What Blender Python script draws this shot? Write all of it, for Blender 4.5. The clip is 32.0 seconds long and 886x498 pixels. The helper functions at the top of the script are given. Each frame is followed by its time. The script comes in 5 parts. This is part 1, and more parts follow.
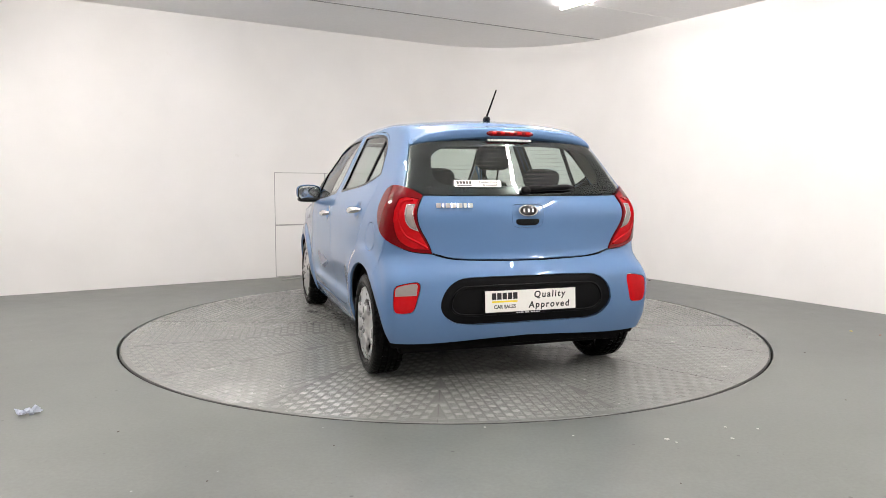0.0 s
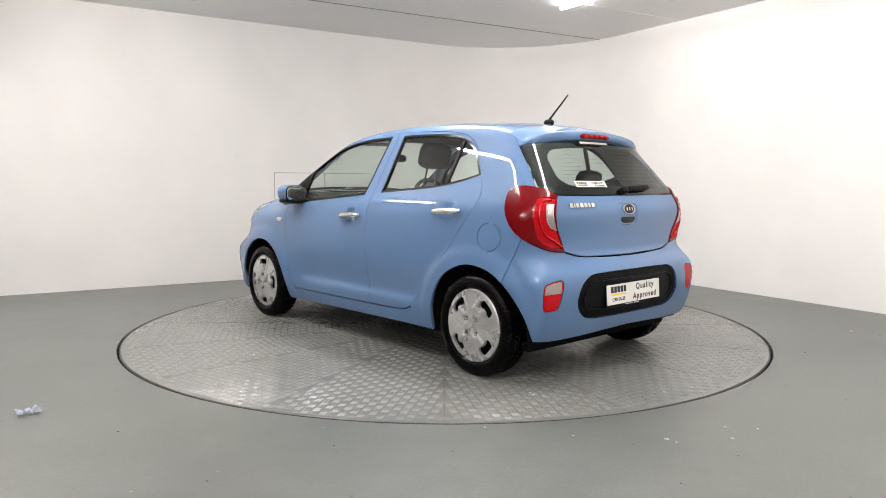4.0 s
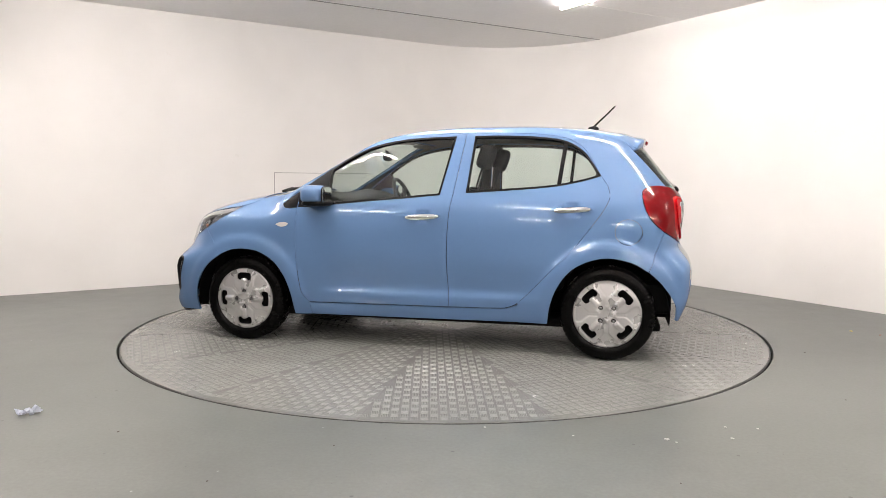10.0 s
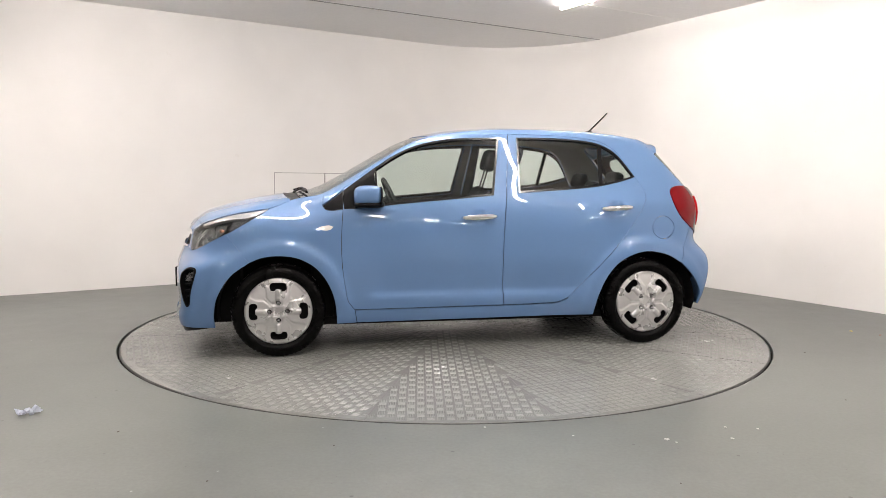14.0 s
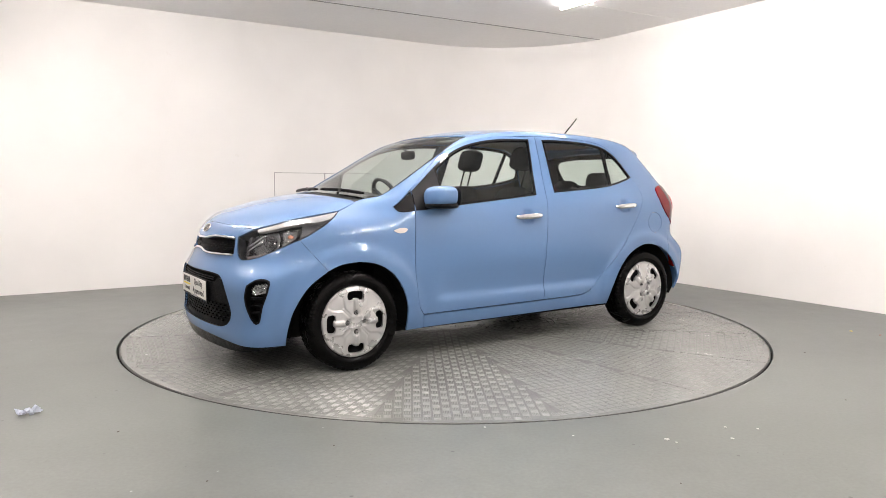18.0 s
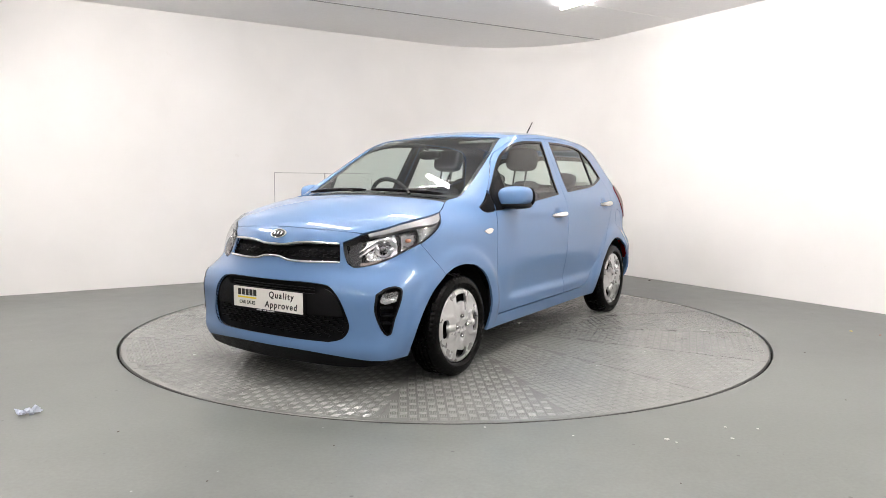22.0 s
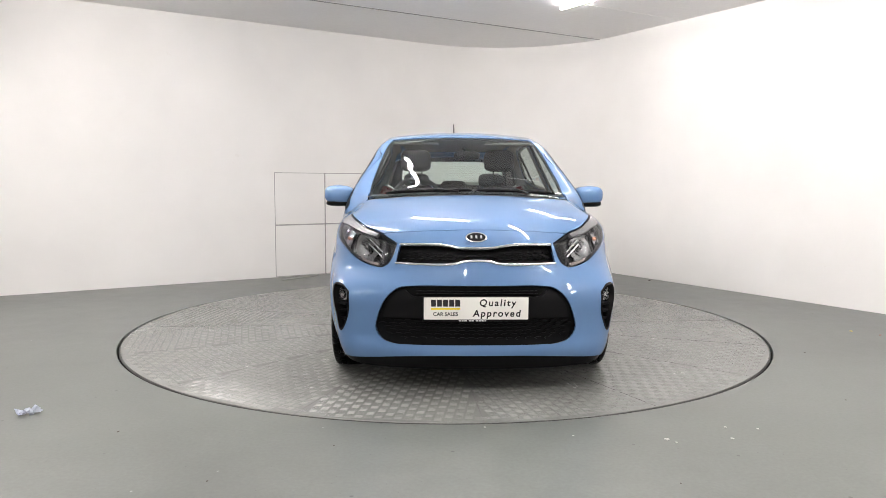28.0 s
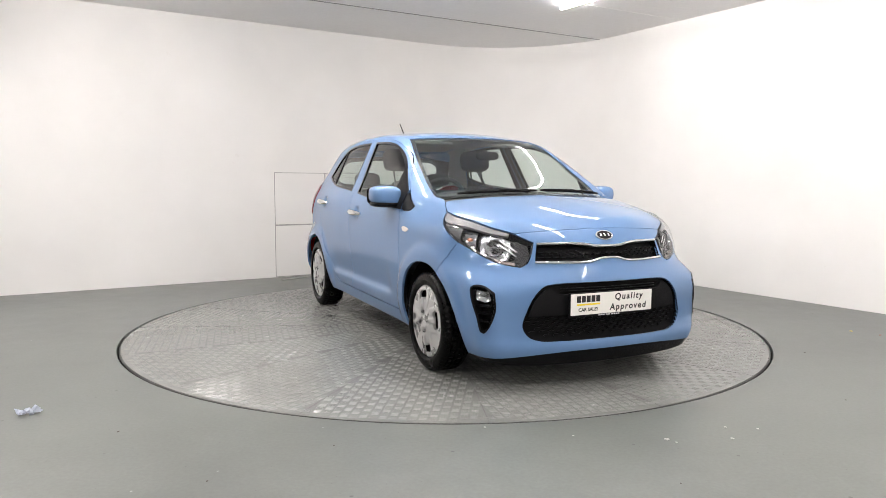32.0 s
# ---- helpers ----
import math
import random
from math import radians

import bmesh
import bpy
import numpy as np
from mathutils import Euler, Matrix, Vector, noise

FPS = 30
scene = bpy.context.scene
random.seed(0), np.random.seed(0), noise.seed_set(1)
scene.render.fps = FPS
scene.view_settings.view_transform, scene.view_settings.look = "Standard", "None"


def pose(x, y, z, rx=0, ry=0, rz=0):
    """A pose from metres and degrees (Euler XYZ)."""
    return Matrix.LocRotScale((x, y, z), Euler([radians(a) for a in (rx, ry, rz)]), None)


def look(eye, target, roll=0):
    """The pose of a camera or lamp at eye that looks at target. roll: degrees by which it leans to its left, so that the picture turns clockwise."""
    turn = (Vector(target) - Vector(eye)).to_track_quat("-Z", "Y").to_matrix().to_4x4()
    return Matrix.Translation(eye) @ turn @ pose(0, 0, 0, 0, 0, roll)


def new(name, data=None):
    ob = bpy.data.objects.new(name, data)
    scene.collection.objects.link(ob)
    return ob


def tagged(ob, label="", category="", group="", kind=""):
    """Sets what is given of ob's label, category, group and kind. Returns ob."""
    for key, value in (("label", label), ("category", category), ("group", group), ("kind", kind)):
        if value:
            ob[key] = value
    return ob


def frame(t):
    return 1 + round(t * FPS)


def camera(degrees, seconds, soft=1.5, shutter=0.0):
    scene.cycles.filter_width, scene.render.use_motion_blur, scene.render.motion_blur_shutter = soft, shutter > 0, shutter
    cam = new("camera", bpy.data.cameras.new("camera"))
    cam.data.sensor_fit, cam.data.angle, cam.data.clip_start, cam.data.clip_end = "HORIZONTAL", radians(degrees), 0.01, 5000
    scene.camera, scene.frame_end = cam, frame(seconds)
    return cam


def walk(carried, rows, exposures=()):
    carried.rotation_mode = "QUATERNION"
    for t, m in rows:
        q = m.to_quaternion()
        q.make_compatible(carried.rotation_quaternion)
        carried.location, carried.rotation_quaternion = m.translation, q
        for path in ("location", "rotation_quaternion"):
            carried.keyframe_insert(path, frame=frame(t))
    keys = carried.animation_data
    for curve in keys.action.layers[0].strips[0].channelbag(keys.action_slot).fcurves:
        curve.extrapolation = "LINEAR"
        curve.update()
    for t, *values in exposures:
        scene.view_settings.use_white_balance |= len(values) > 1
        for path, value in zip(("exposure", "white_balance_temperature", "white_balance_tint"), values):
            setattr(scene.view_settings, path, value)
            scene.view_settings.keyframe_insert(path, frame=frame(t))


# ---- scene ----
CAR_OFFSET = (-0.009, 0.109)      # the car's middle on the turntable
TURN = [(0, 108.72), (4, 132.05), (8, 155.33), (12, 178.60), (16, 201.88), (20, 225.18), (24, 248.43), (28, 271.58), (32, 294.62)]

cam = camera(64.0, 32.0, soft=0.6)
CAM = look((0.0, -5.354, 1.069), (-0.01437, -0.02278, 0.57446), 0.225)
walk(cam, [(0, CAM), (32, CAM)], exposures=[(0, -0.18, 6400, 10), (3, -0.25, 6400, 10), (6, -0.27, 6500, 11), (8, -0.26, 6600, 12), (9, -0.38, 6650, 12), (10, -0.20, 6650, 12), (14, -0.24, 6650, 12), (17, -0.02, 6600, 12), (19, -0.03, 6500, 12), (23, -0.06, 6350, 10), (28, -0.18, 6350, 10), (32, -0.16, 6350, 10)])

# ---- light ----
world = bpy.data.worlds.new("world")
scene.world = world
world.use_nodes = True
world.node_tree.nodes["Background"].inputs[0].default_value = (0.9, 0.95, 1.0, 1)
world.node_tree.nodes["Background"].inputs[1].default_value = 0.05
CEIL = 2.795
# ceiling tubes in rows along the short wall: middle of each (metres from the corner along both walls) and its length
# only the first is in view; several unseen ones are added to light walls and car
TUBES = [(1.49, 3.10, 1.5), (5.16, 3.46, 1.15), (3.6, 3.3, 1.3), (6.2, 1.8, 1.3), (3.3, 5.3, 1.3), (2.7, 7.6, 1.5), (5.8, 6.5, 1.5), (9.1, 5.6, 1.5)]
TUBES += [(a, b, 1.5) for a in (2.2, 6.4, 10.6) for b in (10.8, 15.4, 20.0)]
TUBE_TURN = -57.0
TUBE_GLOW = 340.0

# ---- materials ----
def nodes_of(name):
    m = bpy.data.materials.new(name)
    m.use_nodes = True
    n = m.node_tree
    return m, n, n.nodes["Principled BSDF"]

def surface(name, color, rough=0.5, metal=0.0, vary=0.08, scale=6.0, bump=0.0, bump_scale=300.0, coat=0.0, spec=0.5, rough_vary=0.05):
    """A plain surface with variation at two scales and fine relief."""
    m, n, b = nodes_of(name)
    co = n.nodes.new("ShaderNodeTexCoord")
    big, fine = n.nodes.new("ShaderNodeTexNoise"), n.nodes.new("ShaderNodeTexNoise")
    big.inputs["Scale"].default_value, fine.inputs["Scale"].default_value = scale, scale * 14
    big.inputs["Detail"].default_value = 5
    mix = n.nodes.new("ShaderNodeMath"); mix.operation = "ADD"
    for t in (big, fine):
        n.links.new(co.outputs["Object"], t.inputs["Vector"])
    n.links.new(big.outputs[0], mix.inputs[0]); n.links.new(fine.outputs[0], mix.inputs[1])
    ramp = n.nodes.new("ShaderNodeMapRange")
    ramp.inputs[1].default_value, ramp.inputs[2].default_value = 0.6, 1.4
    ramp.inputs[3].default_value, ramp.inputs[4].default_value = 1 - vary, 1 + vary
    n.links.new(mix.outputs[0], ramp.inputs[0])
    tint = n.nodes.new("ShaderNodeVectorMath"); tint.operation = "SCALE"
    tint.inputs[0].default_value = color
    n.links.new(ramp.outputs[0], tint.inputs["Scale"])
    n.links.new(tint.outputs[0], b.inputs["Base Color"])
    rr = n.nodes.new("ShaderNodeMapRange")
    rr.inputs[1].default_value, rr.inputs[2].default_value = 0.35, 0.65
    rr.inputs[3].default_value, rr.inputs[4].default_value = max(rough - rough_vary, 0.02), min(rough + rough_vary, 1)
    n.links.new(big.outputs[0], rr.inputs[0]); n.links.new(rr.outputs[0], b.inputs["Roughness"])
    b.inputs["Metallic"].default_value = metal
    b.inputs["Specular IOR Level"].default_value = spec
    b.inputs["Coat Weight"].default_value = coat
    b.inputs["Coat Roughness"].default_value = 0.012
    if bump:
        bn, bp = n.nodes.new("ShaderNodeTexNoise"), n.nodes.new("ShaderNodeBump")
        bn.inputs["Scale"].default_value = bump_scale
        n.links.new(co.outputs["Object"], bn.inputs["Vector"])
        bp.inputs["Strength"].default_value, bp.inputs["Distance"].default_value = 1.0, bump
        n.links.new(bn.outputs[0], bp.inputs["Height"]); n.links.new(bp.outputs[0], b.inputs["Normal"])
    return m

def glow(name, color, strength):
    m, n, b = nodes_of(name)
    b.inputs["Base Color"].default_value = (*color, 1)
    b.inputs["Emission Color"].default_value = (*color, 1)
    b.inputs["Emission Strength"].default_value = strength
    return m

def pane(name, tint, gloss=0.045):
    """Thin glass: it lets tinted light through and mirrors more at a slant."""
    m = bpy.data.materials.new(name)
    m.use_nodes = True
    n = m.node_tree
    n.nodes.remove(n.nodes["Principled BSDF"])
    tr, gl, mx, lw, pw, ma = (n.nodes.new("ShaderNode" + k) for k in ("BsdfTransparent", "BsdfGlossy", "MixShader", "LayerWeight", "Math", "Math"))
    tr.inputs[0].default_value = (*tint, 1)
    gl.inputs["Roughness"].default_value = 0.01
    pw.operation, ma.operation = "POWER", "MULTIPLY_ADD"
    pw.inputs[1].default_value, ma.inputs[1].default_value, ma.inputs[2].default_value = 5.0, 0.9, gloss
    n.links.new(lw.outputs["Facing"], pw.inputs[0]); n.links.new(pw.outputs[0], ma.inputs[0])
    n.links.new(ma.outputs[0], mx.inputs[0]); n.links.new(tr.outputs[0], mx.inputs[1]); n.links.new(gl.outputs[0], mx.inputs[2])
    n.links.new(mx.outputs[0], n.nodes["Material Output"].inputs[0])
    return m

def wall_paint():
    m, n, b = nodes_of("white_wall_paint")
    geo, big, low = n.nodes.new("ShaderNodeNewGeometry"), n.nodes.new("ShaderNodeTexNoise"), n.nodes.new("ShaderNodeTexNoise")
    big.inputs["Scale"].default_value, big.inputs["Detail"].default_value = 1.3, 6
    low.inputs["Scale"].default_value, low.inputs["Detail"].default_value = 9, 8
    for t in (big, low):
        n.links.new(geo.outputs["Position"], t.inputs["Vector"])
    xyz = n.nodes.new("ShaderNodeSeparateXYZ"); n.links.new(geo.outputs["Position"], xyz.inputs[0])
    # scuffs and dirt specks near the floor
    h = n.nodes.new("ShaderNodeMapRange"); h.inputs[1].default_value, h.inputs[2].default_value, h.inputs[3].default_value, h.inputs[4].default_value = 0.0, 0.12, 0.10, 0.0
    n.links.new(xyz.outputs[2], h.inputs[0])
    add = n.nodes.new("ShaderNodeMath"); add.operation = "ADD"
    n.links.new(low.outputs[0], add.inputs[0]); n.links.new(h.outputs[0], add.inputs[1])
    ramp = n.nodes.new("ShaderNodeValToRGB")
    ramp.color_ramp.elements[0].position, ramp.color_ramp.elements[1].position = 0.74, 0.90
    ramp.color_ramp.elements[0].color, ramp.color_ramp.elements[1].color = (0.82, 0.81, 0.79, 1), (0.66, 0.63, 0.58, 1)
    n.links.new(add.outputs[0], ramp.inputs[0])
    sc = n.nodes.new("ShaderNodeMapRange"); sc.inputs[1].default_value, sc.inputs[2].default_value, sc.inputs[3].default_value, sc.inputs[4].default_value = 0.3, 0.7, 0.96, 1.03
    n.links.new(big.outputs[0], sc.inputs[0])
    mul = n.nodes.new("ShaderNodeVectorMath"); mul.operation = "SCALE"
    n.links.new(ramp.outputs[0], mul.inputs[0]); n.links.new(sc.outputs[0], mul.inputs["Scale"])
    n.links.new(mul.outputs[0], b.inputs["Base Color"])
    b.inputs["Roughness"].default_value = 0.6
    bp = n.nodes.new("ShaderNodeBump"); bp.inputs["Distance"].default_value = 0.002; bp.inputs["Strength"].default_value = 0.5
    n.links.new(low.outputs[0], bp.inputs["Height"]); n.links.new(bp.outputs[0], b.inputs["Normal"])
    return m

def floor_paint(name, color, rough, spots=True):
    """Worn grey floor paint with dull patches, stains, dark specks and chips."""
    m, n, b = nodes_of(name)
    co = n.nodes.new("ShaderNodeTexCoord")
    def tex(kind, scale, **kw):
        t = n.nodes.new("ShaderNodeTex" + kind)
        t.inputs["Scale"].default_value = scale
        for k, v in kw.items():
            t.inputs[k].default_value = v
        n.links.new(co.outputs["Object"], t.inputs["Vector"])
        return t
    big, mid, fine = tex("Noise", 0.7, Detail=4), tex("Noise", 5, Detail=8, Roughness=0.65), tex("Noise", 60, Detail=4)
    def ranged(src, a, c, lo, hi):
        r = n.nodes.new("ShaderNodeMapRange")
        for i, v in enumerate((a, c, lo, hi)):
            r.inputs[i + 1].default_value = v
        n.links.new(src, r.inputs[0])
        return r.outputs[0]
    def math(op, p, q):
        k = n.nodes.new("ShaderNodeMath"); k.operation = op
        n.links.new(p, k.inputs[0]); n.links.new(q, k.inputs[1])
        return k.outputs[0]
    v = math("MULTIPLY", ranged(big.outputs[0], 0.3, 0.7, *((0.85, 1.14) if spots else (0.94, 1.06))), ranged(mid.outputs[0], 0.3, 0.7, *((0.86, 1.12) if spots else (0.93, 1.07))))
    v = math("MULTIPLY", v, ranged(fine.outputs[0], 0.3, 0.7, 0.93, 1.07))
    if spots:
        specks = tex("Voronoi", 5.5); dots = tex("Voronoi", 13)
        v = math("MULTIPLY", v, ranged(specks.outputs["Distance"], 0.03, 0.05, 0.45, 1.0))
        v = math("MULTIPLY", v, ranged(dots.outputs["Distance"], 0.035, 0.05, 0.7, 1.0))
        chips, scuffs = tex("Voronoi", 3.7), tex("Noise", 14, Detail=10, Roughness=0.75)
        v = math("MULTIPLY", v, ranged(chips.outputs["Distance"], 0.014, 0.022, 2.2, 1.0))
        v = math("MULTIPLY", v, ranged(scuffs.outputs[0], 0.62, 0.72, 1.0, 1.14))
        v = math("MULTIPLY", v, ranged(scuffs.outputs[0], 0.28, 0.38, 0.84, 1.0))
    tint = n.nodes.new("ShaderNodeVectorMath"); tint.operation = "SCALE"
    tint.inputs[0].default_value = color
    n.links.new(v, tint.inputs["Scale"]); n.links.new(tint.outputs[0], b.inputs["Base Color"])
    n.links.new(ranged(mid.outputs[0], 0.3, 0.7, *((rough - 0.03, rough + 0.05) if spots else (rough - 0.04, rough + 0.04))), b.inputs["Roughness"])
    b.inputs["Specular IOR Level"].default_value = 0.5
    bp = n.nodes.new("ShaderNodeBump"); bp.inputs["Distance"].default_value = 0.0025; bp.inputs["Strength"].default_value = 0.10 if spots else 0.06
    n.links.new(mid.outputs[0], bp.inputs["Height"]); n.links.new(bp.outputs[0], b.inputs["Normal"])
    return m

WALL = wall_paint()
# for walls added behind the camera, kept dark to cut light from the front
UNSEEN_GREY = surface("unseen_dark_wall", (0.22, 0.215, 0.21), 0.8, vary=0.15, scale=1.5, bump=0.002, bump_scale=40)
CEILING = surface("grey_white_ceiling_board", (0.84, 0.83, 0.82), 0.7, vary=0.03, scale=2)
FLOOR = floor_paint("grey_green_floor_paint", (0.122, 0.132, 0.123), 0.36)
DECK = floor_paint("painted_steel_deck", (0.160, 0.167, 0.157), 0.20, spots=False)
# bars share the deck's paint; the lighter colour stands for their glints
TREAD = floor_paint("glint_lightened_tread", (0.178, 0.183, 0.172), 0.24, spots=False)
DARK_GAP = surface("near_black_gap", (0.02, 0.02, 0.018), 0.8)
SEAM = surface("plate_joint_dirt", (0.045, 0.045, 0.042), 0.7)
TRIM_GREY = surface("dull_metal_strip", (0.30, 0.30, 0.29), 0.45, 0.3)
TUBE = glow("lit_tube", (1.0, 0.925, 0.885), TUBE_GLOW)
# the tube in view, turned down so the wall beside it stays even
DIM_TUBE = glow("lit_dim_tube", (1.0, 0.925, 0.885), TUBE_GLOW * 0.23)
HOUSING = surface("white_lamp_housing", (0.8, 0.8, 0.8), 0.4, vary=0.02)
PAPER = surface("pale_blue_paper", (0.42, 0.46, 0.54), 0.8)
CHIP_WHITE = surface("white_paint_chip", (0.55, 0.55, 0.52), 0.7)
CHIP_YELLOW = surface("yellow_scrap", (0.75, 0.55, 0.08), 0.7)
CHIP_RED = surface("red_scrap", (0.45, 0.08, 0.05), 0.7)
CHIP_BROWN = surface("brown_grit", (0.06, 0.045, 0.035), 0.8)

PAINT = surface("light_blue_car_paint", (0.098, 0.187, 0.347), 0.5, 0.0, vary=0.015, scale=3, coat=1.0, rough_vary=0.02, spec=0.15)
BLACK = surface("satin_black_plastic", (0.0035, 0.0035, 0.004), 0.40, spec=0.10, vary=0.1, scale=20, bump=0.0003, bump_scale=900)
GLOSS_BLACK = surface("gloss_black_trim", (0.004, 0.004, 0.005), 0.12, vary=0.05, spec=0.4)
GREY_PLASTIC = surface("dark_grey_plastic", (0.0055, 0.0055, 0.006), 0.5, spec=0.09, vary=0.1, scale=20, bump=0.0004, bump_scale=700)
UNDER = surface("matt_black_underbody", (0.005, 0.005, 0.005), 0.9, spec=0.1)
RUBBER = surface("black_tyre_rubber", (0.0016, 0.0016, 0.0016), 0.24, spec=0.09, vary=0.2, scale=12, bump=0.0001, bump_scale=500)
SILVER = surface("silver_painted_plastic", (0.50, 0.50, 0.495), 0.30, 0.6, vary=0.03, scale=10)
CHROME = surface("bright_chrome", (0.82, 0.83, 0.84), 0.07, 1.0, vary=0.02, rough_vary=0.02)
LAMP_CHROME = surface("lamp_reflector", (0.38, 0.38, 0.39), 0.12, 1.0, vary=0.05, scale=30)
LAMP_DARK = surface("dark_lamp_bezel", (0.05, 0.05, 0.053), 0.35, 0.3, vary=0.1)
AMBER = surface("amber_indicator", (0.65, 0.30, 0.20), 0.2, 0.4, coat=0.6)
RED_LENS = surface("red_lamp_lens", (0.140, 0.002, 0.004), 0.10, vary=0.06, scale=15, coat=0.3, spec=0.2)
RED_BRIGHT = surface("bright_red_lamp_strip", (0.46, 0.004, 0.007), 0.12, vary=0.10, scale=40, coat=0.25, spec=0.15)
CLEAR_LENS = surface("milky_clear_lamp_lens", (0.34, 0.29, 0.27), 0.18, 0.3, vary=0.08, scale=40, coat=0.7)
WHITE_LENS = surface("white_lamp_lens", (0.62, 0.60, 0.56), 0.15, vary=0.06, scale=60, coat=0.6)
LAMP_GREY = surface("grey_lamp_trim", (0.30, 0.30, 0.30), 0.35, 0.5, vary=0.05, scale=30)
PLATE = surface("white_plate_plastic", (0.80, 0.79, 0.74), 0.35, vary=0.02, coat=0.3)
INK = surface("black_print", (0.008, 0.008, 0.008), 0.5)
YELLOW = surface("yellow_print", (0.85, 0.66, 0.03), 0.5)
PALE_PRINT = surface("pale_print", (0.6, 0.6, 0.6), 0.5)
GRILLE_BLACK = surface("matt_black_grille", (0.003, 0.003, 0.0035), 0.5, spec=0.09, vary=0.1)
FABRIC = surface("dark_grey_seat_cloth", (0.014, 0.014, 0.015), 0.9, spec=0.1, vary=0.2, scale=25, bump=0.0008, bump_scale=600)
DASH = surface("dark_dashboard_plastic", (0.014, 0.015, 0.016), 0.6, spec=0.2, vary=0.1, scale=20, bump=0.0004, bump_scale=600)
LINER = surface("light_grey_headlining", (0.20, 0.20, 0.19), 0.9, vary=0.05, scale=20)
HEATER = surface("heater_wire_brown", (0.20, 0.17, 0.14), 0.6)
BOLT = surface("wheel_bolt_steel", (0.45, 0.45, 0.46), 0.2, 1.0)
GLASS = pane("green_tinted_window_glass", (0.85, 0.92, 0.89), 0.08)
DARK_GLASS = pane("dark_tinted_rear_glass", (0.72, 0.80, 0.76), 0.085)
LAMP_GLASS = pane("clear_lamp_cover", (0.93, 0.94, 0.95), 0.05)
MIRROR = surface("mirror_glass", (0.85, 0.86, 0.87), 0.02, 1.0, vary=0.0, rough_vary=0.0)

# ---- mesh helpers ----
def part(name, bm, material, parent=None, label="", smooth=False):
    """Links a bmesh as one mesh object under a thing or a part."""
    me = bpy.data.meshes.new(name)
    bm.to_mesh(me)
    bm.free()
    if smooth:
        me.polygons.foreach_set("use_smooth", [True] * len(me.polygons))
    me.materials.append(material)
    ob = new(name, me)
    ob.parent = parent
    return tagged(ob, label)

def again(name, me, parent, m=None, label=""):
    """One more object on a mesh that is there already."""
    ob = new(name, me)
    ob.parent = parent
    if m is not None:
        ob.matrix_basis = m
    return tagged(ob, label)

def box(bm, x0, x1, y0, y1, z0, z1, bevel=0.0, m=None):
    r = bmesh.ops.create_cube(bm, size=1)
    vs = r["verts"]
    bmesh.ops.scale(bm, vec=(x1 - x0, y1 - y0, z1 - z0), verts=vs)
    bmesh.ops.translate(bm, vec=((x0 + x1) / 2, (y0 + y1) / 2, (z0 + z1) / 2), verts=vs)
    if m is not None:
        bmesh.ops.transform(bm, matrix=m, verts=vs)
    if bevel:
        es = list({e for v in vs for e in v.link_edges})
        bmesh.ops.bevel(bm, geom=es, offset=bevel, segments=2, affect="EDGES", profile=0.6)
    return bm

def lathe(bm, profile, axis="z", n=48, m=None):
    """Turns (radius, height) points round an axis."""
    rings = []
    for r, h in profile:
        ring = []
        for i in range(n):
            a = 2 * math.pi * i / n
            p = (r * math.cos(a), r * math.sin(a), h) if axis == "z" else (r * math.cos(a), h, r * math.sin(a))
            ring.append(bm.verts.new(m @ Vector(p) if m is not None else p))
        rings.append(ring)
    for a, b in zip(rings, rings[1:]):
        for i in range(n):
            j = (i + 1) % n
            bm.faces.new((a[i], a[j], b[j], b[i]))
    return rings

def sweep(bm, path, radius, n=8, flat=1.0, cap=True):
    """A rod along points."""
    rings = []
    pts = [Vector(p) for p in path]
    for k, p in enumerate(pts):
        d = (pts[min(k + 1, len(pts) - 1)] - pts[max(k - 1, 0)]).normalized()
        a = d.orthogonal().normalized() if abs(d.z) > 0.95 else d.cross(Vector((0, 0, 1))).normalized()
        b = d.cross(a).normalized()
        r = radius[k] if isinstance(radius, (list, tuple)) else radius
        rings.append([bm.verts.new(p + a * r * math.cos(2 * math.pi * i / n) + b * r * flat * math.sin(2 * math.pi * i / n)) for i in range(n)])
    for p, q in zip(rings, rings[1:]):
        for i in range(n):
            j = (i + 1) % n
            bm.faces.new((p[i], p[j], q[j], q[i]))
    if cap:
        bm.faces.new(rings[0]); bm.faces.new(rings[-1])
    return bm

def rounded(bm, cx, cy, cz, sx, sy, sz, power=4.0, m=None, nu=24, nv=14, shape=None):
    """A rounded cushion-like block with the half sizes sx, sy, sz."""
    def f(c):
        return math.copysign(abs(c) ** (2 / power), c)
    rows = []
    for j in range(nv + 1):
        v = -math.pi / 2 + math.pi * j / nv
        row = []
        for i in range(nu):
            u = 2 * math.pi * i / nu
            p = Vector((sx * f(math.cos(v)) * f(math.cos(u)), sy * f(math.cos(v)) * f(math.sin(u)), sz * f(math.sin(v))))
            if shape:
                p = shape(p)
            p += Vector((cx, cy, cz))
            row.append(bm.verts.new(m @ p if m is not None else p))
        rows.append(row)
    for a, b in zip(rows, rows[1:]):
        for i in range(nu):
            j = (i + 1) % nu
            bm.faces.new((a[i], a[j], b[j], b[i]))
    bmesh.ops.remove_doubles(bm, verts=bm.verts, dist=1e-5)
    bmesh.ops.recalc_face_normals(bm, faces=bm.faces)
    return bm

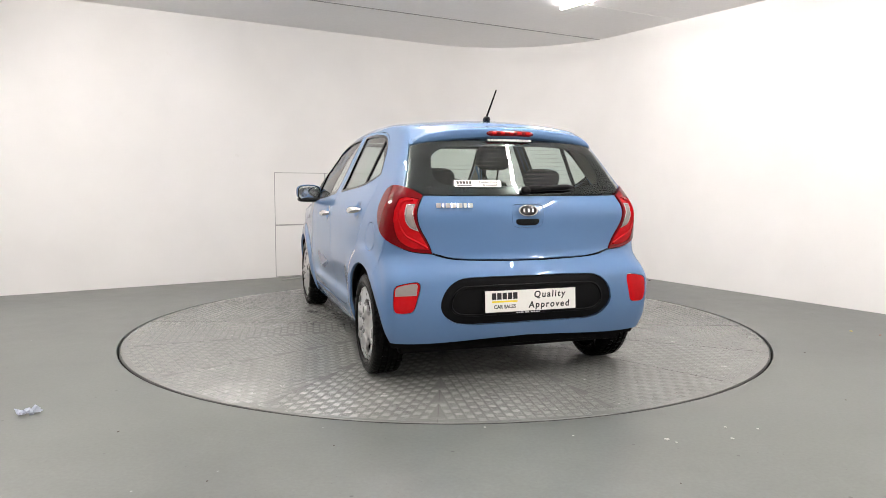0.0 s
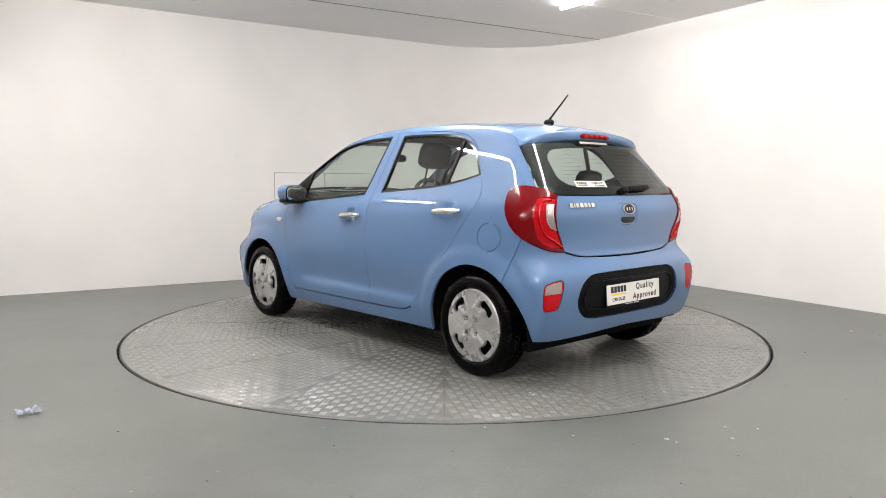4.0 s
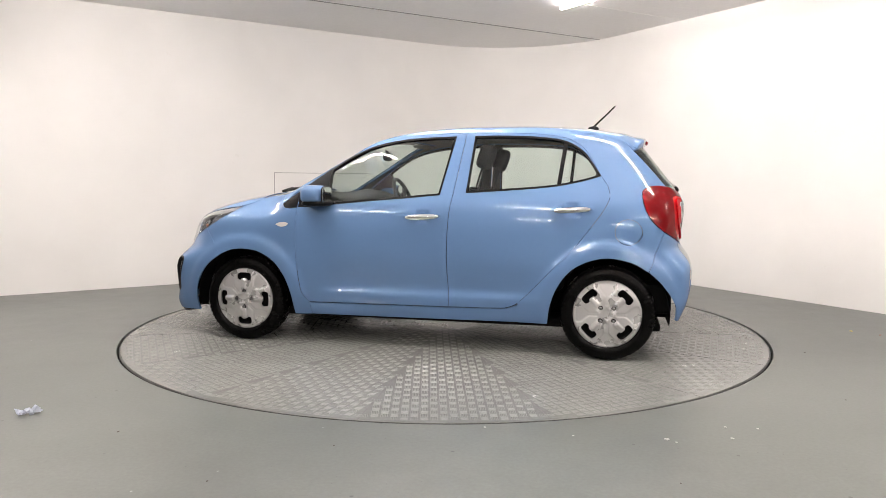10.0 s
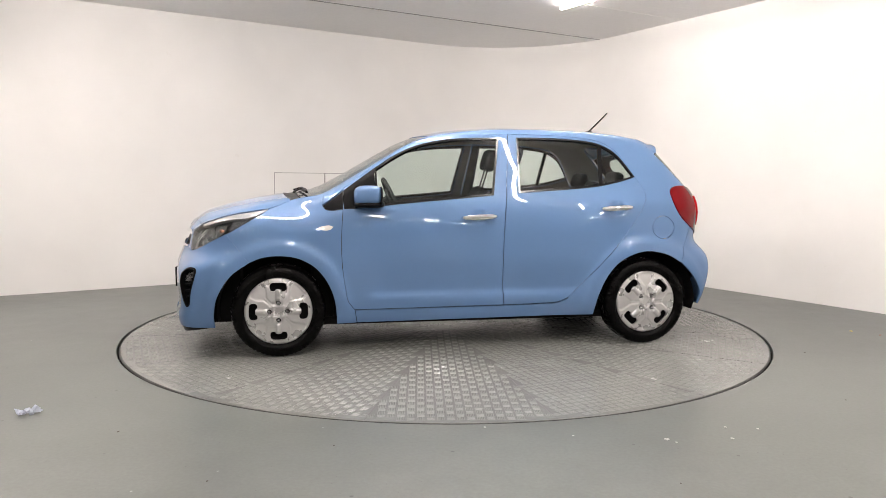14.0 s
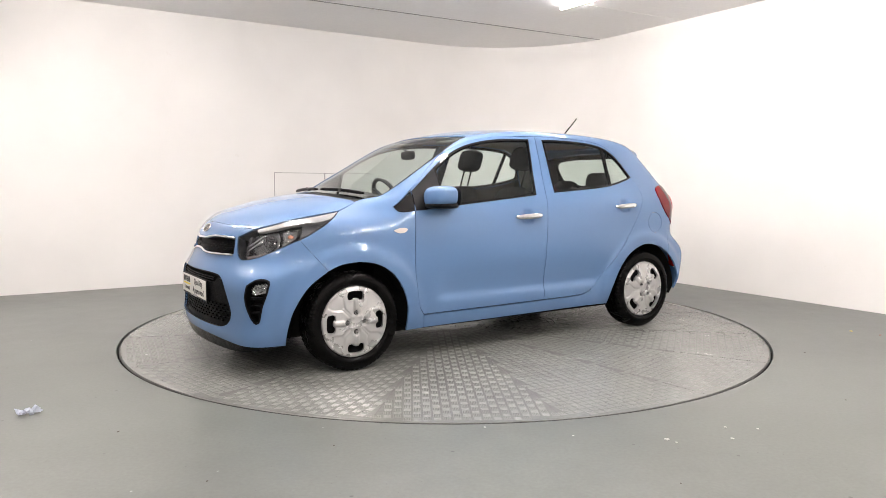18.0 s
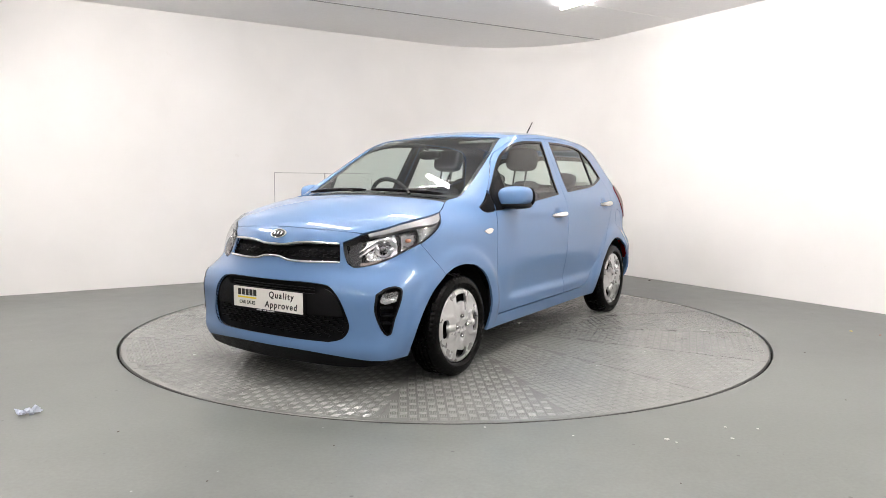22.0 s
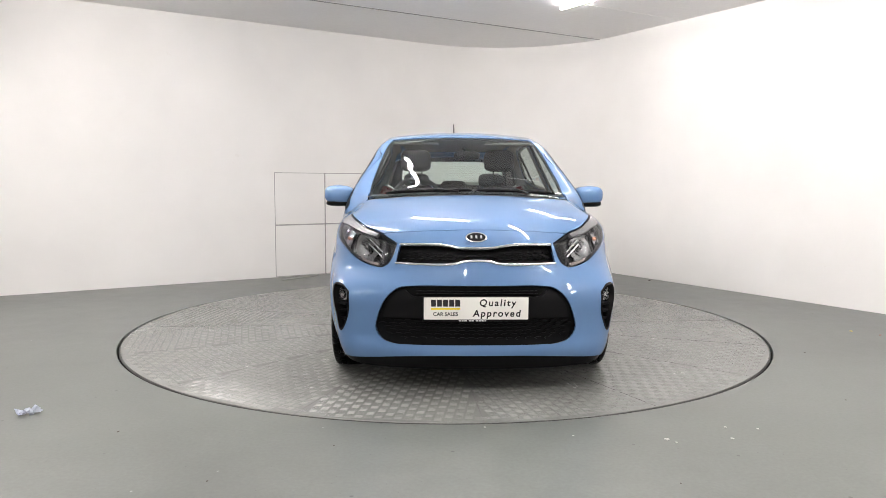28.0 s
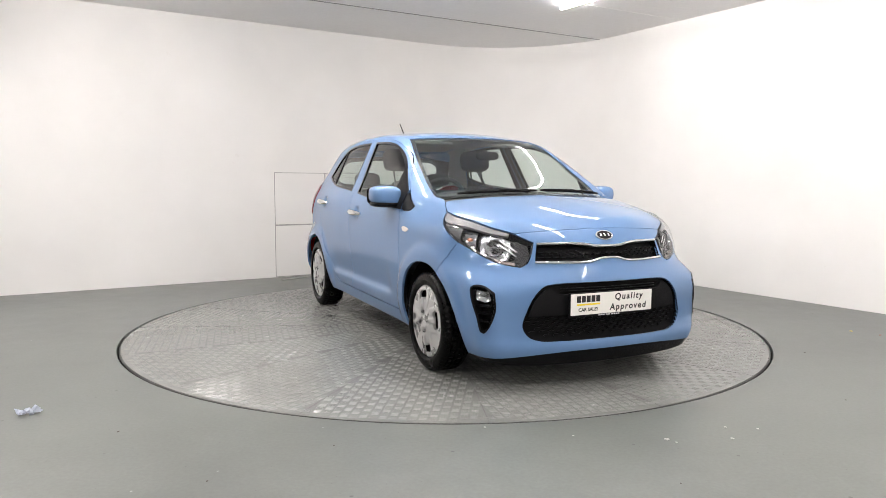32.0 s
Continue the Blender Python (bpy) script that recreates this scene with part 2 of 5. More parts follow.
def slab(bm, pts, z0, z1):
    """An upright prism on a plan outline."""
    lo, hi = [bm.verts.new((x, y, z0)) for x, y in pts], [bm.verts.new((x, y, z1)) for x, y in pts]
    bm.faces.new(hi); bm.faces.new(lo[::-1])
    for i in range(len(pts)):
        j = (i + 1) % len(pts)
        bm.faces.new((lo[i], lo[j], hi[j], hi[i]))
    bmesh.ops.recalc_face_normals(bm, faces=bm.faces)
    return bm

# ---- the room ----
U, V = Vector((0.850, 0.527, 0)), Vector((0.527, -0.850, 0))     # along the long wall, along the short wall
CORNER = Vector((1.158, 4.51, 0))
RADIUS = 1.6
HALL_A, HALL_B = 15.5, 24.0      # the hall goes on behind the camera

def room():
    def at(a, b):
        p = CORNER - U * a + V * b
        return (p.x, p.y)
    # inner line: along the long wall, round the corner, along the short wall, then closed behind the camera
    line = [at(HALL_A, 0)]
    line += [at(RADIUS - RADIUS * math.sin(a), RADIUS - RADIUS * math.cos(a)) for a in np.linspace(0, math.pi / 2, 25)]
    line += [at(0, HALL_B)]
    def wall(name, pts, thick, label, paint=WALL):
        bm = bmesh.new()
        out = []
        for k, p in enumerate(pts):
            d = Vector(pts[min(k + 1, len(pts) - 1)]) - Vector(pts[max(k - 1, 0)])
            nrm = Vector((-d.y, d.x)).normalized() * thick
            out.append((p[0] + nrm.x, p[1] + nrm.y))
        rows = [[bm.verts.new((*p, z)) for p in pts] for z in (0, CEIL)] + [[bm.verts.new((*p, z)) for p in out] for z in (CEIL, 0)]
        for r, q in zip(rows, rows[1:] + rows[:1]):
            for i in range(len(pts) - 1):
                bm.faces.new((r[i], r[i + 1], q[i + 1], q[i]))
        for i in (0, -1):
            bm.faces.new([r[i] for r in rows])
        bmesh.ops.recalc_face_normals(bm, faces=bm.faces)
        w = part(name, bm, paint, None, smooth=False)
        if len(pts) > 3:
            w.data.polygons.foreach_set("use_smooth", [True] * len(w.data.polygons))
            w.data.set_sharp_from_angle(angle=radians(30))
        return tagged(w, label, "wall", kind="structure")
    wall("wall_curved", line, 0.15, "white painted wall sweeping round a curved corner")
    wall("wall_back", [at(0.002, HALL_B), at(HALL_A, HALL_B)], 0.15, "unseen dark grey wall added to close the hall and cut light", UNSEEN_GREY)
    wall("wall_side", [at(HALL_A, HALL_B - .002), at(HALL_A, 0.002)], 0.15, "unseen dark grey wall added to close the hall and cut light", UNSEEN_GREY)
    floor_pts = [at(HALL_A + .2, -0.2), at(-0.2, -0.2), at(-0.2, HALL_B + .2), at(HALL_A + .2, HALL_B + .2)]
    # floor with the round pit for the turntable
    bm = bmesh.new()
    n = 192
    inner = [bm.verts.new((PIT * math.cos(2 * math.pi * i / n), PIT * math.sin(2 * math.pi * i / n), 0)) for i in range(n)]
    low = [bm.verts.new((v.co.x, v.co.y, -0.12)) for v in inner]
    outer = []
    for i in range(n):
        a = 2 * math.pi * i / n
        d = Vector((math.cos(a), math.sin(a)))
        best = 1e9
        for k in range(4):
            p, q = Vector(floor_pts[k]), Vector(floor_pts[(k + 1) % 4])
            e = q - p
            den = d.x * e.y - d.y * e.x
            if abs(den) > 1e-9:
                t = (p.x * e.y - p.y * e.x) / den
                s = (p.x * d.y - p.y * d.x) / den
                if t > 0 and -1e-6 <= s <= 1 + 1e-6:
                    best = min(best, t)
        outer.append(bm.verts.new((d.x * best, d.y * best, 0)))
    for i in range(n):
        j = (i + 1) % n
        bm.faces.new((inner[i], outer[i], outer[j], inner[j]))
        bm.faces.new((low[i], inner[i], inner[j], low[j]))
    bmesh.ops.recalc_face_normals(bm, faces=bm.faces)
    fl = part("floor", bm, FLOOR)
    tagged(fl, "worn grey-green painted concrete floor with a round pit", "floor", kind="structure")
    bm = bmesh.new()
    bmesh.ops.create_circle(bm, cap_ends=True, radius=PIT, segments=96, matrix=pose(0, 0, -0.12))
    tagged(part("pit_floor", bm, DARK_GAP), "dark bottom of the turntable pit", "pit", kind="structure")
    # ceiling boards with two joints
    bm = bmesh.new()
    vs = [bm.verts.new((*p, CEIL)) for p in floor_pts] + [bm.verts.new((*p, CEIL + 0.1)) for p in floor_pts]
    bm.faces.new(vs[:4]); bm.faces.new(vs[4:][::-1])
    for i in range(4):
        bm.faces.new((vs[i], vs[(i + 1) % 4], vs[4 + (i + 1) % 4], vs[4 + i]))
    bmesh.ops.recalc_face_normals(bm, faces=bm.faces)
    tagged(part("ceiling", bm, CEILING), "pale grey boarded ceiling with long joints", "ceiling", kind="structure")

DISC, PIT = 2.262, 2.285
room()

def strip(p, q, width, z0, z1):
    p, q = Vector(p), Vector(q)
    d = (q - p).normalized(); nrm = Vector((-d.y, d.x)) * width / 2
    return slab(bmesh.new(), [tuple(p - nrm), tuple(q - nrm), tuple(q + nrm), tuple(p + nrm)], z0, z1)

tagged(part("ceiling_trim", strip((-1.45, 1.453), (1.86, 3.37), 0.012, CEIL - 0.006, CEIL + 0.01), TRIM_GREY), "thin grey joint strip along the ceiling boards", "trim", kind="structure")
tagged(part("ceiling_trim", strip((0.4, 1.15), (2.53, 2.36), 0.010, CEIL - 0.004, CEIL + 0.01), CEILING), "slim white cable conduit along the ceiling", "conduit", kind="structure")

def wall_point(a, z, off=0.0):
    """A point on the long wall, a metres from the corner."""
    p = CORNER - U * a + V * off
    return Vector((p.x, p.y, z))

def ceiling_lamp(x, y, length, tube_glow=TUBE, drop=0.14):
    top = tagged(new("ceiling_lamp"), "lit white tube lamp" + (" out of view, hung on short rods added to light the ceiling" if drop else " fixed close under the ceiling"), "ceiling lamp", "ceiling lamps")
    top.matrix_basis = pose(x, y, CEIL - drop, rz=TUBE_TURN)
    # rods added so that the unseen tubes hang lower and light the ceiling
    for d in (-0.35 * length, 0.35 * length):
        if drop:
            bm = bmesh.new()
            box(bm, d - 0.003, d + 0.003, -0.003, 0.003, -0.002, drop - 0.0005)
            part("hanger", bm, HOUSING, top)
    bm = bmesh.new()
    box(bm, -length / 2, length / 2, -0.012, 0.012, -0.026, -0.001, 0.003)
    part("housing", bm, HOUSING, top)
    bm = bmesh.new()
    # round tube under its narrow housing
    prev = None
    for x, r in ((-length / 2, 0.011), (-length / 2 + 0.012, 0.016), (length / 2 - 0.012, 0.016), (length / 2, 0.011)):
        ring = [bm.verts.new((x, r * math.cos(a), -0.033 - r * math.sin(a))) for a in np.linspace(-1.2, math.pi + 1.2, 15)]
        if prev:
            for i in range(14):
                bm.faces.new((prev[i], prev[i + 1], ring[i + 1], ring[i]))
        else:
            bm.faces.new(ring)
        prev = ring
    bm.faces.new(prev)
    bmesh.ops.recalc_face_normals(bm, faces=bm.faces)
    part("tube", bm, tube_glow, top, "glowing white tube", smooth=True)

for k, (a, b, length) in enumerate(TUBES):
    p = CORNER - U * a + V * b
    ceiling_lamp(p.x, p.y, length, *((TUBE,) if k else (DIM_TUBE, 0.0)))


# ---- turntable ----
turntable = tagged(new("turntable"), "round steel chequer-plate turntable set flush in the floor", "turntable")

def deck():
    bm = bmesh.new()
    rings = lathe(bm, [(DISC, -0.06), (DISC, -0.002), (DISC - 0.002, 0.0)], n=192)
    bm.faces.new(rings[-1])
    part("deck_plate", bm, DECK, turntable)
    bm = bmesh.new()
    lathe(bm, [(DISC - 0.001, -0.03), (DISC + 0.009, -0.03), (DISC + 0.009, -0.006), (DISC - 0.001, -0.004)], n=192)
    part("edge_band", bm, DARK_GAP, turntable, "black edge band")
    # groups of raised bars, turned crosswise in turn, laid plate by plate
    cell, n = 0.046, int(DISC / 0.046) + 1
    i, j = np.meshgrid(np.arange(-n, n + 1), np.arange(-n, n + 1))
    gx, gy, flip = (i * cell).ravel(), (j * cell).ravel(), ((i + j) % 2).ravel() == 0
    cx, cy, turn = [], [], []
    for k, a in enumerate(SEAMS):
        mid = radians(a + 11.25)
        rx, ry = gx * math.cos(mid) - gy * math.sin(mid), gx * math.sin(mid) + gy * math.cos(mid)
        off = (np.arctan2(ry, rx) - mid + math.pi) % (2 * math.pi) - math.pi
        r = np.hypot(rx, ry)
        keep = (np.abs(off) < radians(11.25)) & (r < DISC - 0.035) & (r > 0.2) & (r * np.sin(radians(11.25) - np.abs(off)) > 0.008)
        for d in (-0.0156, -0.0078, 0.0, 0.0078, 0.0156):
            ang = mid + np.where(flip, 0, math.pi / 2)
            cx.append((rx - d * np.sin(ang))[keep]); cy.append((ry + d * np.cos(ang))[keep]); turn.append(ang[keep])
    cx, cy, ang = np.concatenate(cx), np.concatenate(cy), np.concatenate(turn)
    shape = np.array([(-0.0185, -0.0031, 0), (0.0185, -0.0031, 0), (0.0185, 0.0031, 0), (-0.0185, 0.0031, 0), (-0.0145, -0.0012, 1), (0.0145, -0.0012, 1), (0.0145, 0.0012, 1), (-0.0145, 0.0012, 1)])
    x = shape[None, :, 0] * np.cos(ang)[:, None] - shape[None, :, 1] * np.sin(ang)[:, None] + cx[:, None]
    y = shape[None, :, 0] * np.sin(ang)[:, None] + shape[None, :, 1] * np.cos(ang)[:, None] + cy[:, None]
    z = np.broadcast_to(shape[None, :, 2] * 0.0010, x.shape)
    verts = np.stack([x, y, z], -1).reshape(-1, 3)
    quad = np.array([(4, 5, 6, 7), (0, 1, 5, 4), (1, 2, 6, 5), (2, 3, 7, 6), (3, 0, 4, 7)])
    faces = (quad[None] + 8 * np.arange(len(cx))[:, None, None]).reshape(-1, 4)
    me = bpy.data.meshes.new("tread_pattern")
    me.from_pydata(verts.tolist(), [], faces.tolist())
    me.materials.append(TREAD)
    tread = new("tread_pattern", me)
    tread.parent = turntable
    tagged(tread, "groups of raised painted tread bars", kind="stuff")
    for a in SEAMS:
        m = pose(0, 0, 0, rz=a)
        bm = bmesh.new()
        box(bm, 0.25, DISC - 0.004, -0.0016, 0.0016, -0.004, 0.0008, m=m)
        part("plate_seam", bm, SEAM, turntable)

SEAMS = tuple(3.0 + 22.5 * k for k in range(16))
deck()

# ---- car body shape ----
SLOPES = {}
FAIR = .020

def curve(v, nodes):
    """Smooth curve through (position, value) nodes."""
    if id(nodes) not in SLOPES:
        q = np.array(sorted(nodes), float)
        xs, ys = q[:, 0], q[:, 1]
        h = np.diff(xs)
        d = np.diff(ys) / h
        m = np.zeros(len(xs))
        m[0], m[-1] = d[0], d[-1]
        for i in range(1, len(xs) - 1):
            if d[i - 1] * d[i] > 0:
                w1, w2 = 2 * h[i] + h[i - 1], h[i] + 2 * h[i - 1]
                m[i] = (w1 + w2) / (w1 / d[i - 1] + w2 / d[i])
        # cubic of each stretch, from its lower end
        b = (3 * d - 2 * m[:-1] - m[1:]) / h
        c = (m[:-1] + m[1:] - 2 * d) / h ** 2
        # sampled finely and faired, so that no kink shows in the paint
        pad, d = .12, .002
        g = np.arange(xs[0] - pad, xs[-1] + pad, d)
        v_ = np.clip(g, xs[0], xs[-1])
        i = np.clip(np.searchsorted(xs, v_) - 1, 0, len(xs) - 2)
        u = v_ - xs[i]
        f = ys[i] + u * (m[i] + u * (b[i] + u * c[i])) + np.where(g < xs[0], (g - xs[0]) * m[0], 0) + np.where(g > xs[-1], (g - xs[-1]) * m[-1], 0)
        w = np.exp(-.5 * (np.arange(-30, 31) * d / FAIR) ** 2)
        SLOPES[id(nodes)] = g[30:-30], np.convolve(f, w / w.sum(), "valid"), xs[0], xs[-1]
    g, f, lo, hi = SLOPES[id(nodes)]
    return np.interp(np.minimum(np.maximum(v, lo), hi), g, f)

# x forward, y to the car's left, z up; middle of the wheelbase at 0
TOP = [(2.0, .70), (1.86, .785), (1.77, .848), (1.6, .910), (1.4, .960), (1.2, .994), (1.06, 1.012), (.99, 1.028), (.94, 1.050), (.72, 1.168), (.54, 1.272), (.365, 1.364), (.23, 1.405), (0, 1.442), (-.35, 1.462), (-.67, 1.46), (-1.03, 1.44), (-1.25, 1.408), (-1.38, 1.376), (-1.6, 1.30)]
BOW = [(2, .40), (1.2, .25), (.95, .26), (.8, .23), (.5, .19), (.3, .15), (-.2, 0), (-1, 0), (-1.5, -.15)]
CROWN = [(2, .10), (1, .07), (.8, .03), (.4, .07), (.1, .125), (-.3, .145), (-1.6, .15)]
WIDTH = [(.1, .68), (.2, .74), (.3, .765), (.45, .785), (.6, .796), (.75, .797), (.85, .790), (.93, .774), (1.0, .740), (1.1, .69), (1.2, .645), (1.3, .598), (1.38, .56), (1.5, .50)]
TAPER = [(1.95, .13), (1.6, .065), (1.3, .03), (1.0, .012), (.6, 0), (-.6, 0), (-1.0, .01), (-1.4, .035), (-1.75, .08)]
NOSE = [(.1, 1.855), (.17, 1.885), (.21, 1.900), (.245, 1.905), (.285, 1.890), (.36, 1.889), (.45, 1.897), (.52, 1.90), (.58, 1.887), (.65, 1.86), (.7, 1.845), (.75, 1.83), (.8, 1.80), (.9, 1.72), (1.1, 1.6)]
NOSEBOW = [(.1, .25), (.45, .25), (.55, .32), (.634, .5), (.8, .52), (1.0, .5)]
TAIL = [(.1, -1.58), (.2, -1.64), (.3, -1.69), (.4, -1.72), (.5, -1.73), (.58, -1.725), (.64, -1.69), (.68, -1.66), (.75, -1.66), (.9, -1.672), (1.0, -1.64), (1.1, -1.570), (1.2, -1.495), (1.3, -1.418), (1.4, -1.345), (1.5, -1.28)]
TAILBOW = [(.1, .10), (.6, .10), (.7, .14), (1.0, .10), (1.4, .16)]
HANDLES = [(-0.05, 0.853), (-0.981, 0.907)]

def smax(a, b, k):
    h = np.maximum(k - np.abs(a - b), 0) / k
    return np.maximum(a, b) + h * h * k / 4

def body(x, y, z):
    """Below zero inside the car's outer skin."""
    y = np.abs(y)
    y2 = y * y
    # the bumpers stay wide low down
    low = 1 / (1 + np.exp((z - .60) / .035))
    t = curve(x, TAPER) * (1 - np.where(x > 0, .42, .65) * low)
    side = y - (curve(z, WIDTH) - t * (1 + .6 * np.clip((z - 1.0) / .4, 0, 1)))
    # the wings draw in towards the bonnet
    side = side + .125 / (1 + np.exp((.885 - z) / .028)) / (1 + np.exp((.97 - x) / .06))
    # hollow low on the doors with a firm edge under it, wheel arches with a raised band, cups behind the handles
    side = side + .023 / (1 + np.exp((.366 - z) / .011)) * np.exp(-(np.maximum(z - .38, 0) / .16) ** 2) / (1 + np.exp((np.abs(x + .05) - .66) / .035))
    for wx in (1.2, -1.2):
        r = np.hypot(x - wx, z - .27)
        side = side - .020 / (1 + np.exp((r - .437) / .012)) * np.clip((z - .15) / .2, 0, 1)
    for hx, hz in HANDLES:
        side = side + .016 * np.exp(-(((x - hx) / .042) ** 4 + ((z - hz) / .036) ** 4))
    front = x - (curve(z, NOSE) - curve(z, NOSEBOW) * y2)
    rear = curve(z, TAIL) + curve(z, TAILBOW) * y2 - x
    top = z - (curve(x + curve(x, BOW) * y2, TOP) - curve(x, CROWN) * y2)
    return smax(smax(smax(side, front, .16 - .06 * low), rear, .14 - .085 * low), top, .055)

FX, RX, ARC = 1.05, -1.05, 0.8
FRONT, REAR = FX + ARC * math.pi / 2, RX - ARC * math.pi / 2

def around(s, z):
    """Skin points at s metres round the left side (FRONT and REAR lie on the centre line, past them is the right side), height z."""
    s, z = np.asarray(s, float), np.asarray(z, float)
    x0 = np.clip(s, RX, FX)
    a = (s - x0) / ARC
    dx, dy = np.sin(a), np.cos(a)
    lo, hi = np.full(s.shape, .02), np.full(s.shape, 1.5)
    for _ in range(25):
        m = (lo + hi) / 2
        inside = body(x0 + dx * m, dy * m, z) < 0
        lo, hi = np.where(inside, m, lo), np.where(inside, hi, m)
    return np.stack([x0 + dx * lo, dy * lo, z], -1)

def above(x, y):
    """Skin points seen from above."""
    x, y = np.asarray(x, float), np.asarray(y, float)
    lo, hi = np.full(x.shape, .4), np.full(x.shape, 1.6)
    for _ in range(25):
        m = (lo + hi) / 2
        inside = body(x, y, m) < 0
        lo, hi = np.where(inside, m, lo), np.where(inside, hi, m)
    return np.stack([x, y, lo], -1)

def side_y(x, z):
    """Half the car's width at a place."""
    lo, hi = .2, .9
    for _ in range(16):
        m = (lo + hi) / 2
        if body(x, m, z) < 0:
            lo = m
        else:
            hi = m
    return lo

def unroll(xy):
    """Plan points on the top of the skin as (s, z)."""
    p = above([q[0] for q in xy], [q[1] for q in xy])
    x0 = np.clip(p[:, 0], RX, FX)
    return [(float(a), float(b)) for a, b in zip(x0 + ARC * np.arctan2(p[:, 0] - x0, p[:, 1]), p[:, 2])]

def normals(p):
    e = 1e-3
    g = np.stack([body(p[:, 0] + e * (k == 0), p[:, 1] + e * (k == 1), p[:, 2] + e * (k == 2)) - body(p[:, 0] - e * (k == 0), p[:, 1] - e * (k == 1), p[:, 2] - e * (k == 2)) for k in range(3)], -1)
    return g / np.maximum(np.linalg.norm(g, axis=1), 1e-9)[:, None]

def spline(pts, per=0.02):
    """A smooth line through points."""
    p = np.array(pts, float)
    if len(p) < 3:
        n = max(2, int(np.hypot(*(p[1] - p[0])) / per) + 1)
        return [tuple(q) for q in np.linspace(p[0], p[1], n)]
    m = np.vstack([2 * p[0] - p[1], p, 2 * p[-1] - p[-2]])
    out = []
    for i in range(1, len(m) - 2):
        a, b, c, d = m[i - 1:i + 3]
        la, lb, lc = max(np.hypot(*(b - a)), 1e-6) ** .5, max(np.hypot(*(c - b)), 1e-6) ** .5, max(np.hypot(*(d - c)), 1e-6) ** .5
        t1 = (c - b) + lb * ((b - a) / la - (c - a) / (la + lb))
        t2 = (c - b) + lb * ((d - c) / lc - (d - b) / (lb + lc))
        n = max(1, int(math.ceil(lb * lb / per)))
        for k in range(n):
            u = k / n
            out.append(tuple((2*u**3 - 3*u**2 + 1) * b + (u**3 - 2*u**2 + u) * t1 + (-2*u**3 + 3*u**2) * c + (u**3 - u**2) * t2))
    return out + [tuple(p[-1])]

def outline(*lines, per=0.02):
    """A closed outline from lines that meet end to end; each line is smooth, with corners between them."""
    out = []
    for l in lines:
        s = spline(l, per)
        if out and math.dist(out[-1], s[0]) < 1e-4:
            s = s[1:]
        out += s
    if math.dist(out[0], out[-1]) < 1e-4:
        out.pop()
    return out

def mirrored(half, centre):
    """Closes a half outline that runs from one end of the centre line to the other."""
    return half + [(2 * centre - a, b) for a, b in half[::-1] if abs(a - centre) > 1e-4]

def inset(pts, d):
    """The outline moved inwards by d."""
    p = np.array(pts, float)
    area = np.sum(p[:, 0] * np.roll(p[:, 1], -1) - np.roll(p[:, 0], -1) * p[:, 1])
    e1, e2 = p - np.roll(p, 1, 0), np.roll(p, -1, 0) - p
    n1 = np.stack([-e1[:, 1], e1[:, 0]], -1) / np.maximum(np.hypot(*e1.T), 1e-9)[:, None]
    n2 = np.stack([-e2[:, 1], e2[:, 0]], -1) / np.maximum(np.hypot(*e2.T), 1e-9)[:, None]
    n = n1 + n2
    n /= np.maximum((n * n).sum(1) / 2, 0.5)[:, None]
    return [tuple(q) for q in p + n * d * (1 if area > 0 else -1)]

def door_inset(pts):
    """Panel gap all round, narrower along the sloping screen pillar."""
    thin, full = inset(pts, GAP * .3), inset(pts, GAP)
    return [a if a[1] > 1.0 and a[0] > -.1 else b for a, b in zip(thin, full)]

def within(pts, poly):
    x, y = pts[:, 0], pts[:, 1]
    c = np.zeros(len(pts), bool)
    q = np.array(poly)
    for (x1, y1), (x2, y2) in zip(q, np.roll(q, -1, 0)):
        if y1 != y2:
            c ^= ((y1 > y) != (y2 > y)) & (x < (x2 - x1) * (y - y1) / (y2 - y1) + x1)
    return c

def near(pts, poly, d):
    q = np.array(poly)
    out = np.zeros(len(pts), bool)
    for k in range(0, len(pts), 2000):
        out[k:k + 2000] = (np.hypot(pts[k:k + 2000, None, 0] - q[None, :, 0], pts[k:k + 2000, None, 1] - q[None, :, 1]) < d).any(1)
    return out

def triangles(poly, holes, step, fine=None):
    from mathutils.geometry import delaunay_2d_cdt
    lo, hi = np.min(poly, 0), np.max(poly, 0)
    gx, gy = np.arange(lo[0] + step / 3, hi[0], step), np.arange(lo[1] + step / 3, hi[1], step)
    g = np.stack(np.meshgrid(gx, gy), -1).reshape(-1, 2)
    g[:, 0] += np.where((np.round((g[:, 1] - lo[1]) / step).astype(int) % 2) == 0, step / 2, 0)
    g = g[within(g, poly) & ~near(g, poly, step * .5)]
    for h in holes:
        g = g[~within(g, h) & ~near(g, h, step * .5)]
    if fine is not None:
        d, where = fine
        gx, gy = np.arange(lo[0], hi[0], d), np.arange(lo[1], hi[1], d)
        q = np.stack(np.meshgrid(gx, gy), -1).reshape(-1, 2)
        q = q[where(q)]
        q = q[within(q, poly) & ~near(q, poly, d * .45)]
        g = np.vstack([g[~where(g)], q])
    verts, edges = [], []
    for l in (poly, *holes):
        b = len(verts)
        verts += [tuple(v) for v in l]
        edges += [(b + i, b + (i + 1) % len(l)) for i in range(len(l))]
    verts += [tuple(v) for v in g]
    v, _, f, *_ = delaunay_2d_cdt([Vector(q) for q in verts], edges, [], 0, 1e-6)
    v = np.array([tuple(q) for q in v])
    f = np.array([t for t in f if len(t) == 3])
    c = v[f].mean(1)
    ok = within(c, poly)
    for h in holes:
        ok &= ~within(c, h)
    return v, f[ok]

